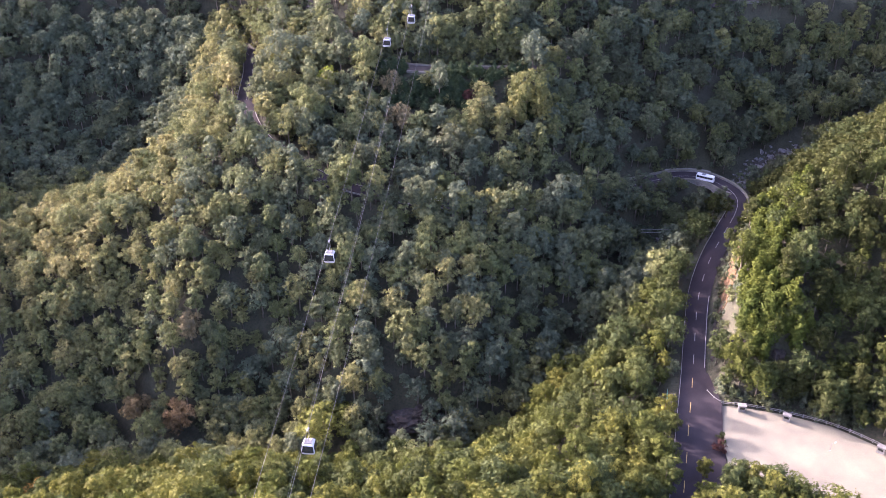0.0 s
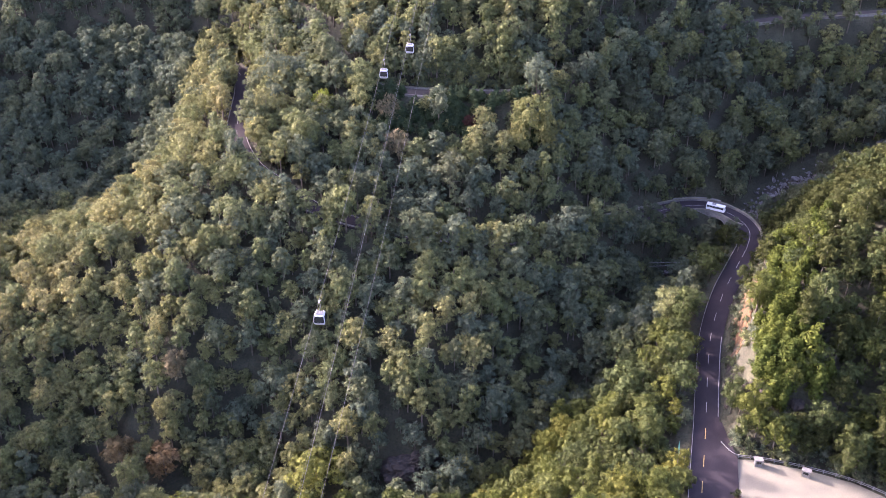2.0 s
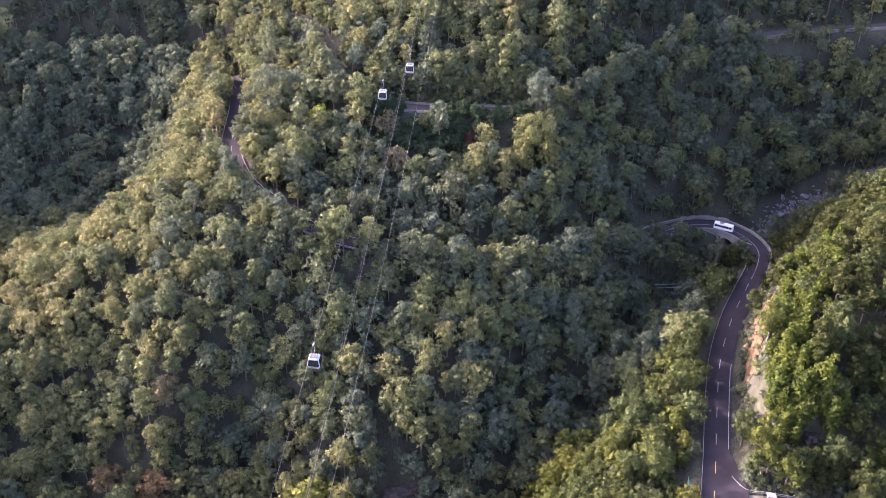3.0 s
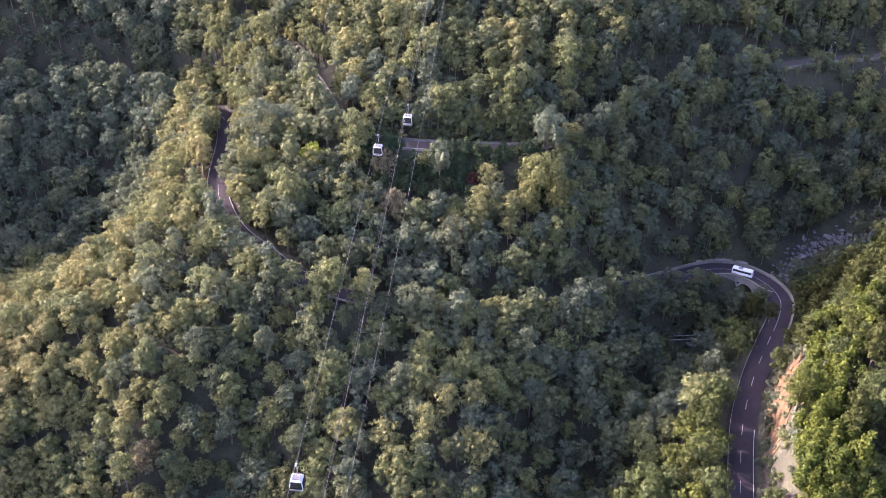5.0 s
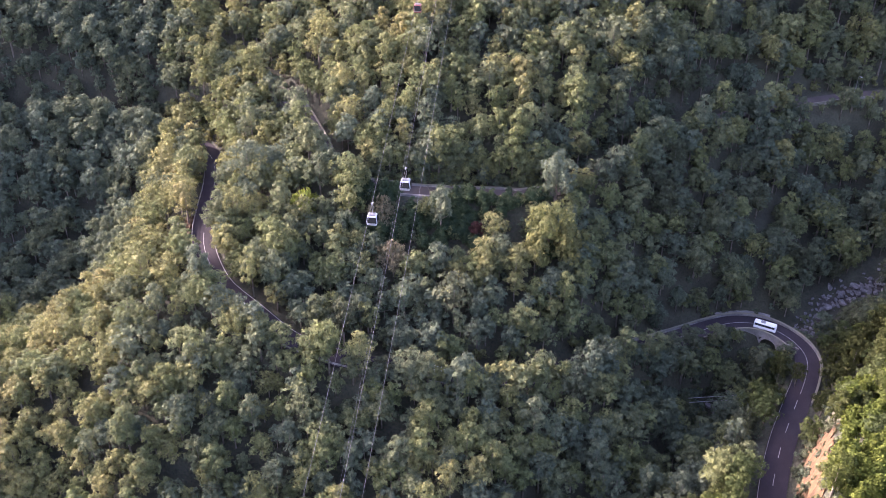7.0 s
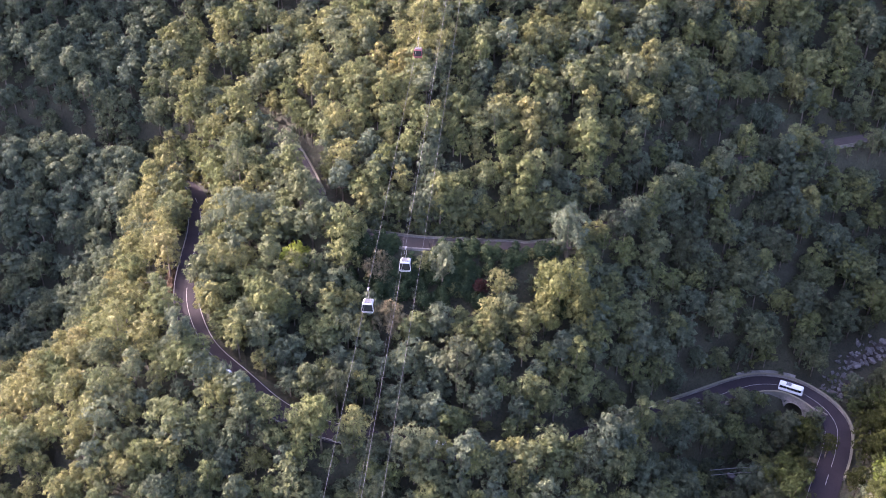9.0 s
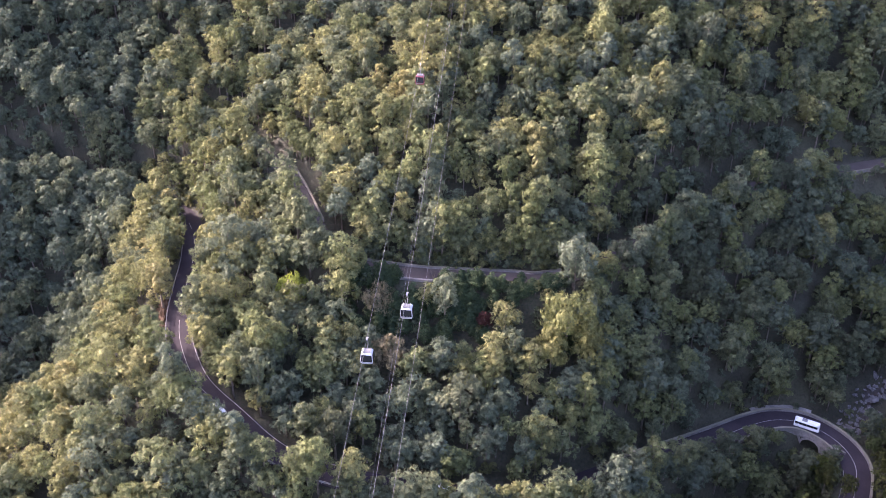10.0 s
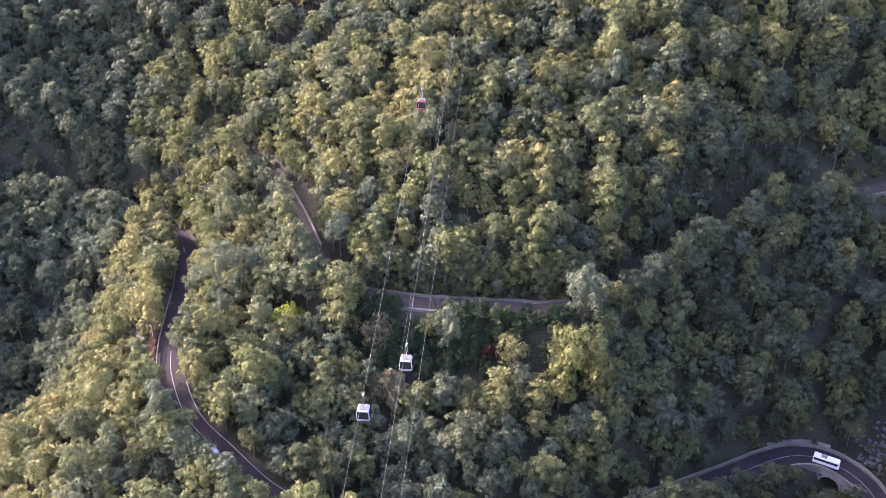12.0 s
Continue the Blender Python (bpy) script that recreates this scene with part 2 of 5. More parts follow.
YARD = [(73.6, 181.5), (76.6, 195.2), (80.0, 195.0), (93.0, 191.6), (104.0, 187.0), (113.6, 179.5), (122, 170), (126, 158), (112, 152), (96, 155), (78, 165), (72.4, 170)]


def nearest(line, x, y):
    """For each place, how far the line is, and the line's height there."""
    x, y = np.asarray(x, float), np.asarray(y, float)
    best, high = np.full(x.shape, 1e9), np.zeros(x.shape)
    for k in range(0, len(line), 2):
        d = (x - line[k, 0]) ** 2 + (y - line[k, 1]) ** 2
        near = d < best
        best[near], high[near] = d[near], line[k, 2]
    return np.sqrt(best), high


def in_yard(x, y):
    inside = np.zeros(np.shape(x), bool)
    for (x0, y0), (x1, y1) in zip(YARD, YARD[1:] + YARD[:1]):
        cross = ((y0 > y) != (y1 > y)) & (x < (x1 - x0) * (y - y0) / (y1 - y0 + 1e-9) + x0)
        inside ^= cross
    return inside


def yard_distance(x, y):
    best = np.full(np.shape(x), 1e9)
    for (x0, y0), (x1, y1) in zip(YARD, YARD[1:] + YARD[:1]):
        u = np.clip(((x - x0) * (x1 - x0) + (y - y0) * (y1 - y0)) / ((x1 - x0) ** 2 + (y1 - y0) ** 2), 0, 1)
        best = np.minimum(best, np.hypot(x - x0 - u * (x1 - x0), y - y0 - u * (y1 - y0)))
    return np.where(in_yard(x, y), 0, best)


def hash_noise(x, y, size, seed):
    """Smooth value noise on a lattice."""
    g = np.random.RandomState(seed).rand(257, 257)
    u, v = np.asarray(x) / size + 97.3, np.asarray(y) / size + 31.7
    i, j = np.floor(u).astype(int), np.floor(v).astype(int)
    fu, fv = u - i, v - j
    fu, fv = fu * fu * (3 - 2 * fu), fv * fv * (3 - 2 * fv)
    i, j = i % 256, j % 256
    return (g[i, j] * (1 - fu) + g[i + 1, j] * fu) * (1 - fv) + (g[i, j + 1] * (1 - fu) + g[i + 1, j + 1] * fu) * fv


def ease(u):
    u = np.clip(u, 0, 1)
    return u * u * (3 - 2 * u)


def land_height(x, y):
    x, y = np.asarray(x, float), np.asarray(y, float)
    z = raw_height(x, y) + (hash_noise(x, y, 17, 3) - 0.5) * 3.0 + (hash_noise(x, y, 6, 4) - 0.5) * 0.9
    far = np.maximum(np.abs(x) - 330, 0) + np.maximum(y - 640, 0) + np.maximum(20 - y, 0)
    z = z + far * 0.05 * (hash_noise(x, y, 300, 5) - 0.3)
    for line in (LOWER_ROAD, UPPER_ROAD):
        d, h = nearest(line, x, y)
        w = ease((d - 4.4) / 6.5)
        z = (h - 0.35) * (1 - w) + z * w
    w = ease((yard_distance(x, y) - 0.5) / 7.0)
    z = (-0.35) * (1 - w) + z * w
    d, h = nearest(CHANNEL, x, y)
    w = ease((d - 1.5) / 4.5)
    return np.minimum(z, h * (1 - w) + z * w)


# ---- mesh helpers ----
def mesh_from(name, verts, faces, mat, smooth=False):
    me = bpy.data.meshes.new(name)
    me.from_pydata([tuple(map(float, v)) for v in verts], [], [tuple(f) for f in faces])
    me.materials.append(mat)
    me.update()
    if smooth:
        me.shade_smooth()
    return me


def empty(name, at, turn=0.0):
    ob = new(name)
    ob.matrix_basis = pose(*at, 0, 0, turn)
    return ob


def part(name, bm, mat, parent=None, label="", smooth=False):
    """Links a bmesh as one mesh object under a thing."""
    me = bpy.data.meshes.new(name)
    bm.to_mesh(me)
    bm.free()
    me.materials.append(mat)
    if smooth:
        me.shade_smooth()
    ob = new(name, me)
    ob.parent = parent
    return tagged(ob, label) if label else ob


def hang(name, me, parent, m=None):
    """Links shared mesh data as a part of a thing."""
    ob = new(name, me)
    ob.parent = parent
    if m is not None:
        ob.matrix_basis = m
    return ob


def box(bm, sx, sy, sz, at=(0, 0, 0), bev=0.0, m=None):
    got = bmesh.ops.create_cube(bm, size=1.0)["verts"]
    bmesh.ops.scale(bm, vec=(sx, sy, sz), verts=got)
    if bev:
        edges = list({e for v in got for e in v.link_edges})
        got = list({v for f in bmesh.ops.bevel(bm, geom=edges, offset=bev, segments=2, affect="EDGES")["faces"] for v in f.verts} | {v for v in got if v.is_valid})
    bmesh.ops.translate(bm, vec=at, verts=got)
    if m is not None:
        bmesh.ops.transform(bm, matrix=m, verts=got)
    return got


def tube(bm, pts, r0, r1=None, sides=6):
    """A tapered tube along points."""
    r1 = r0 if r1 is None else r1
    pts = [Vector(p) for p in pts]
    rings = []
    for k, p in enumerate(pts):
        d = (pts[min(k + 1, len(pts) - 1)] - pts[max(k - 1, 0)]).normalized()
        a = d.orthogonal().normalized()
        b = d.cross(a)
        r = r0 + (r1 - r0) * k / max(len(pts) - 1, 1)
        rings.append([bm.verts.new(p + (a * math.cos(2 * math.pi * s / sides) + b * math.sin(2 * math.pi * s / sides)) * r) for s in range(sides)])
    for u, v in zip(rings, rings[1:]):
        for s in range(sides):
            bm.faces.new((u[s], u[(s + 1) % sides], v[(s + 1) % sides], v[s]))
    bm.faces.new(rings[0][::-1])
    bm.faces.new(rings[-1])


# ---- ground ----
def build_ground():
    xs = np.unique(np.r_[np.linspace(-2600, -300, 20), np.arange(-300, 300.1, 2.5), np.linspace(300, 2600, 20)])
    ys = np.unique(np.r_[np.linspace(-2400, 60, 20), np.arange(60, 520.1, 2.5), np.linspace(520, 3200, 22)])
    gx, gy = np.meshgrid(xs, ys)
    gz = np.stack([land_height(gx[k], gy[k]) for k in range(len(ys))])
    n = len(xs)
    v = np.stack([gx.ravel(), gy.ravel(), gz.ravel()], 1)
    k = np.arange(len(ys) - 1)[:, None] * n + np.arange(n - 1)[None]
    f = np.stack([k, k + 1, k + n + 1, k + n], -1).reshape(-1, 4)
    me = bpy.data.meshes.new("ground")
    me.vertices.add(len(v))
    me.vertices.foreach_set("co", v.astype(np.float32).ravel())
    me.loops.add(f.size)
    me.loops.foreach_set("vertex_index", f.astype(np.int32).ravel())
    me.polygons.add(len(f))
    me.polygons.foreach_set("loop_start", np.arange(0, f.size, 4, dtype=np.int32))
    me.update(calc_edges=True)
    me.materials.append(mat_ground)
    me.shade_smooth()
    return tagged(new("ground", me), "steep wooded hillside ground of leaf litter and dark soil", "ground", kind="structure")


build_ground()


# ---- roads ----
def offsets(line):
    t = np.gradient(line[:, :2], axis=0)
    t /= np.linalg.norm(t, axis=1)[:, None]
    return np.stack([t[:, 1], -t[:, 0]], 1)     # to the right of travel


def strip(line, left, right, top, bottom, lo=0.0, hi=None):
    """Verts and faces of a slab that follows a line from lo to hi metres along it, between two offsets to its right."""
    seg = line[int(lo):None if hi is None else int(hi) + 1]
    o = offsets(line)[int(lo):None if hi is None else int(hi) + 1]
    v, f = [], []
    for p, q in zip(seg, o):
        a, b = p[:2] + q * left, p[:2] + q * right
        v += [(*a, p[2] + top), (*b, p[2] + top), (*b, p[2] + bottom), (*a, p[2] + bottom)]
    for k in range(len(seg) - 1):
        i, j = 4 * k, 4 * k + 4
        f += [(i, i + 1, j + 1, j), (i + 1, i + 2, j + 2, j + 1), (i + 2, i + 3, j + 3, j + 2), (i + 3, i, j, j + 3)]
    e = 4 * (len(seg) - 1)
    f += [(3, 2, 1, 0), (e, e + 1, e + 2, e + 3)]
    return v, f


def along(line, x, y):
    return int(np.argmin((line[:, 0] - x) ** 2 + (line[:, 1] - y) ** 2))


def thing_strip(name, line, left, right, top, bottom, mat, lo=0.0, hi=None, parent=None, label="", category="", kind=""):
    v, f = strip(line, left, right, top, bottom, lo, hi)
    ob = new(name, mesh_from(name, v, f, mat))
    ob.parent = parent
    return tagged(ob, label, category, "", kind)


HALF = 3.5
road_low = thing_strip("road", LOWER_ROAD, -HALF, HALF, 0.0, -0.6, mat_asphalt, label="dark asphalt mountain road winding below the wooded slope", category="road", kind="structure")
road_high = thing_strip("road", UPPER_ROAD, -2.7, 2.7, 0.0, -0.6, mat_dusty, label="narrow dusty brown asphalt road high on the wooded slope", category="road", kind="structure")

S_FORK = along(LOWER_ROAD, 71.5, 209)
S_BEND = along(LOWER_ROAD, 100, 283)
S_OUT = along(LOWER_ROAD, 66, 300)


def lane_dashes():
    s0 = along(LOWER_ROAD, 65.3, 185.7)
    for k in range(-5, 11):
        mid = s0 + k * 9.95
        if not 4 < mid < S_BEND - 3:
            continue
        v, f = strip(LOWER_ROAD, -0.09, 0.09, 0.008, 0.002, mid - 2, mid + 2)
        ob = new("lane_dash", mesh_from("lane_dash", v, f, mat_line_yellow if k < 3 else mat_line_white))
        ob.parent = road_low
    left_top = along(LOWER_ROAD, -60, 298)
    for lo, hi in ((S_BEND, S_OUT + 25), (left_top - 8, left_top + 30)):
        thing_strip("centre_line", LOWER_ROAD, -0.08, 0.08, 0.008, 0.002, mat_line_white, lo, hi, road_low)
    for k in range(8):
        mid = left_top + 36 + 10 * k
        v, f = strip(LOWER_ROAD, -0.08, 0.08, 0.008, 0.002, mid - 2, mid + 2)
        hang("lane_dash", mesh_from("lane_dash", v, f, mat_line_white), road_low)
    thing_strip("edge_line", LOWER_ROAD, HALF - 0.45, HALF - 0.25, 0.008, 0.002, mat_line_white, S_FORK + 2, S_FORK + 36, road_low)
    thing_strip("edge_line", LOWER_ROAD, HALF - 0.45, HALF - 0.25, 0.008, 0.002, mat_line_white, left_top - 40, left_top + 45, road_low)
    thing_strip("edge_line", UPPER_ROAD, 2.3, 2.42, 0.008, 0.002, mat_line_white, 20, 140, road_high)


lane_dashes()


def guard_rail(line, side, lo, hi, label):
    """A low rail of two beams on posts."""
    rail = empty("guard_rail", (0, 0, 0))
    for z in (0.42, 0.78):
        v, f = strip(line, side - 0.05, side + 0.05, z + 0.09, z - 0.09, lo, hi)
        hang("beam", mesh_from("beam", v, f, mat_rail), rail)
    bm = bmesh.new()
    box(bm, 0.14, 0.14, 1.4, (0, 0, 0.25), 0.02)
    post = bpy.data.meshes.new("post")
    bm.to_mesh(post)
    bm.free()
    post.materials.append(mat_rail)
    o = offsets(line)
    for k in range(int(lo), int(hi), 4):
        p = line[k]
        hang("post", post, rail, pose(p[0] + o[k][0] * side, p[1] + o[k][1] * side, p[2]))
    return tagged(rail, label, "guard rail")


def parapet(line, side, lo, hi, high, thick, label):
    """A wall of separate cast blocks along the edge of the road."""
    wall = empty("parapet", (0, 0, 0))
    k = int(lo)
    while k + 4 <= hi:
        v, f = strip(line, side - thick / 2, side + thick / 2, high + random.uniform(-0.03, 0.03), -1.6, k, k + 4)
        v = [(x + random.uniform(-0.015, 0.015), y + random.uniform(-0.015, 0.015), z) for x, y, z in v]
        hang("block", mesh_from("block", v, f, mat_parapet), wall)
        v, f = strip(line, side - thick / 2 - 0.06, side + thick / 2 + 0.06, high + 0.14, high + 0.02, k, k + 4)
        hang("coping", mesh_from("coping", v, f, mat_concrete), wall)
        k += 4
    return tagged(wall, label, "parapet wall")


guard_rail(LOWER_ROAD, -HALF + 0.2, 10, S_BEND + 12, "pale steel guard rail on posts beside the asphalt road")
parapet(LOWER_ROAD, HALF + 0.25, S_BEND - 3, S_OUT + 26, 0.75, 0.5, "pale stone parapet wall round the outside of the road bend")
parapet(LOWER_ROAD, -HALF - 0.25, along(LOWER_ROAD, 105, 303), S_OUT - 8, 0.7, 0.4, "pale stone parapet wall on the small road bridge")
guard_rail(LOWER_ROAD, -HALF + 0.2, S_OUT + 4, along(LOWER_ROAD, -50, 288), "pale guard rail beside the road under the trees")
thing_strip("abutment", LOWER_ROAD, HALF + 0.5, HALF + 2.6, 0.25, -3.5, mat_parapet, along(LOWER_ROAD, 98, 311.5), along(LOWER_ROAD, 86, 311), label="pale stone abutment outside the road bend", category="abutment", kind="structure")
s_loop = along(LOWER_ROAD, -60, 298)
guard_rail(LOWER_ROAD, -HALF + 0.1, s_loop, along(LOWER_ROAD, -77, 360), "weathered grey guard rail on the outside of the road curve")
parapet(UPPER_ROAD, -2.85, along(UPPER_ROAD, -53, 381), along(UPPER_ROAD, -34, 347), 0.6, 0.35, "warm pale parapet wall along the upper road")
parapet(UPPER_ROAD, -2.85, along(UPPER_ROAD, -24, 336), along(UPPER_ROAD, 30, 330), 0.6, 0.35, "pale parapet wall on the far side of the upper road")

parapet(UPPER_ROAD, 2.85, along(UPPER_ROAD, 112, 369), along(UPPER_ROAD, 205, 382), 0.6, 0.35, "pale parapet wall along the far stretch of the upper road")


def retaining_wall():
    """Stone wall of separate blocks that holds the upper road where the ropes cross it."""
    wall = empty("retaining_wall", (0, 0, 0))
    lo, hi = along(UPPER_ROAD, -13, 332), along(UPPER_ROAD, -5, 330.5)
    for row in range(4):
        k = lo
        while k < hi:
            v, f = strip(UPPER_ROAD, 2.75, 3.4 + 0.02 * row, 0.3 - 0.9 * row, -0.58 - 0.9 * row, k, k + 2)
            hang("stone", mesh_from("stone", v, f, mat_parapet), wall)
            k += 2
    return tagged(wall, "brownish stone retaining wall under the upper road", "retaining wall")


retaining_wall()


def bridge():
    """The little arch by which the road crosses the stream."""
    b = empty("arch_bridge", (0, 0, 0))
    s = along(LOWER_ROAD, 100.4, 309.6)
    c, o = LOWER_ROAD[s], offsets(LOWER_ROAD)[s]
    t = Vector((-o[1], o[0], 0))
    base = Vector((c[0] - o[0] * (HALF + 0.1), c[1] - o[1] * (HALF + 0.1), c[2] - 0.7))
    n = Vector((-o[0], -o[1], 0))
    bm = bmesh.new()
    steps, r = 14, 2.6
    outer, inner = [], []
    for k in range(steps + 1):
        a = math.pi * k / steps
        for ring, rr in ((outer, r + 0.6), (inner, r)):
            p = base + t * (math.cos(a) * rr) + Vector((0, 0, -3.3 + math.sin(a) * rr))
            ring.append((bm.verts.new(p + n * 0.5), bm.verts.new(p - n * 7.5)))
    for k in range(steps):
        bm.faces.new((outer[k][0], inner[k][0], inner[k + 1][0], outer[k + 1][0]))
        bm.faces.new((inner[k][0], inner[k][1], inner[k + 1][1], inner[k + 1][0]))
        bm.faces.new((outer[k][1], outer[k][0], outer[k + 1][0], outer[k + 1][1]))
    part("arch", bm, mat_parapet, b, "pale stone arch ring")
    for sgn in (-1, 1):
        bm = bmesh.new()
        got = box(bm, 6.0, 0.6, 5.2, (0, 0, 0), 0.04)
        m = Matrix.Translation(base + t * sgn * (r + 3.4) + n * 0.2 + Vector((0, 0, -2.0))) @ Matrix((t, n, Vector((0, 0, 1)))).transposed().to_4x4()
        bmesh.ops.transform(bm, matrix=m, verts=bm.verts)
        part("spandrel", bm, mat_parapet, b)
    return tagged(b, "small grey stone arch bridge carrying the road over the stream", "bridge")


bridge()


# ---- yard ----
def build_yard():
    bm = bmesh.new()
    top = [bm.verts.new((x, y, 0.06)) for x, y in YARD]
    low = [bm.verts.new((x, y, -0.6)) for x, y in YARD]
    bm.faces.new(top[::-1])
    for k in range(len(YARD)):
        j = (k + 1) % len(YARD)
        bm.faces.new((top[k], top[j], low[j], low[k]))
    bmesh.ops.recalc_face_normals(bm, faces=bm.faces)
    yard = part("parking_area", bm, mat_concrete)
    tagged(yard, "bright bare concrete parking area beside the road", "parking area", kind="structure")
    edge = [(164, 70.0), (172, 72.2), (181.5, 73.55), (195.2, 76.55), (199, 76.3), (205, 75.7), (209.8, 75.3)]
    k0, k1 = along(LOWER_ROAD, 60, 166), along(LOWER_ROAD, 71.6, 209)
    o = offsets(LOWER_ROAD)
    v, f = [], []
    for k in range(k0, k1 + 1):
        p = LOWER_ROAD[k]
        x, y = p[0] + o[k][0] * 3.3, p[1] + o[k][1] * 3.3
        ex = max(np.interp(y, [e[0] for e in edge], [e[1] for e in edge]), x + 0.3)
        for j in range(5):
            u = j / 4
            v.append((x + (ex - x) * u, y, p[2] + 0.004 + (max(p[2] - 0.02, 0.075) - p[2]) * u))
    n = 5
    for k in range(k1 - k0):
        for j in range(n - 1):
            a = k * n + j
            f.append((a, a + 1, a + n + 1, a + n))
    apron = new("road_apron", mesh_from("road_apron", v, f, mat_asphalt))
    low = apron.modifiers.new("depth", "SOLIDIFY")
    low.thickness, low.offset = 0.6, -1
    tagged(apron, "dark asphalt apron between road and parking area", "road", kind="structure")


build_yard()


def yard_fence():
    """Low pale railing with posts round the far side of the yard."""
    fence = empty("railing", (0, 0, 0))
    pts = smooth_line([(73.6, 200.5, 0.06), (75.2, 197.2, 0.06), (77.2, 195.8, 0.06), (83, 194.9, 0.06), (93, 192.0, 0.06), (104, 187.3, 0.06), (113.8, 179.9, 0.06), (122.3, 170, 0.06)], 1.0)
    for z in (0.45, 0.95):
        v, f = strip(pts, -0.07, 0.07, z + 0.07, z - 0.07)
        hang("rail", mesh_from("rail", v, f, mat_rail), fence)
    bm = bmesh.new()
    box(bm, 0.22, 0.22, 1.25, (0, 0, 0.6), 0.03)
    post = bpy.data.meshes.new("post")
    bm.to_mesh(post)
    bm.free()
    post.materials.append(mat_rail)
    for k in range(0, len(pts), 3):
        hang("post", post, fence, pose(*pts[k]))
    tagged(fence, "low weathered pale railing round the parking area", "railing")


yard_fence()


# ---- cable car ----
ROPES = {"left": (-11.2, 8.45, 98.0, 17.7, 2.9), "middle": (-5.4, 9.06, 102.0, 22.6, 3.9), "right": (-5.1, 8.75, 79.8, 15.4, 4.1)}


def rope_at(key, y):
    a, b, c, d, e = ROPES[key]
    u = (y - 280.0) / 100.0
    return Vector((a + b * u, y, c + d * u + e * u * u))


def build_ropes():
    for key, r, text in (("left", 0.025, "thin grey steel haul rope of the cable car"), ("middle", 0.026, "thin grey steel haul rope of the cable car"),
                         ("right", 0.025, "thin grey steel rope beside the cable car line")):
        bm = bmesh.new()
        tube(bm, [rope_at(key, y) for y in np.linspace(-20, 600, 90)], r, r, 5)
        tagged(part("haul_rope", bm, mat_cable), text, "steel rope")
    bm = bmesh.new()
    tube(bm, [rope_at("middle", y) + Vector((-0.7, 0, -1.4)) for y in np.linspace(-20, 600, 90)], 0.011, 0.011, 5)
    tagged(part("signal_cable", bm, mat_cable), "very thin grey cable hung below the haul rope", "steel rope")


build_ropes()
mat_cabin = rough_surface("white_cabin_shell", [(0.3, (0.46, 0.47, 0.50)), (0.7, (0.56, 0.57, 0.59))], 3.0, 0.8, 0.35, 0.001, (0.85, 0.85, 0.87))
mat_cabin_red = rough_surface("dark_red_cabin_shell", [(0.3, (0.22, 0.05, 0.06)), (0.7, (0.32, 0.08, 0.08))], 3.0, 0.8, 0.35, 0.001, (0.8, 0.8, 0.8))
mat_glass, gn, gb = material("dark_cabin_glass", 0.08)
gb.inputs["Base Color"].default_value = (0.015, 0.018, 0.022, 1)
gb.inputs["Specular IOR Level"].default_value = 0.6


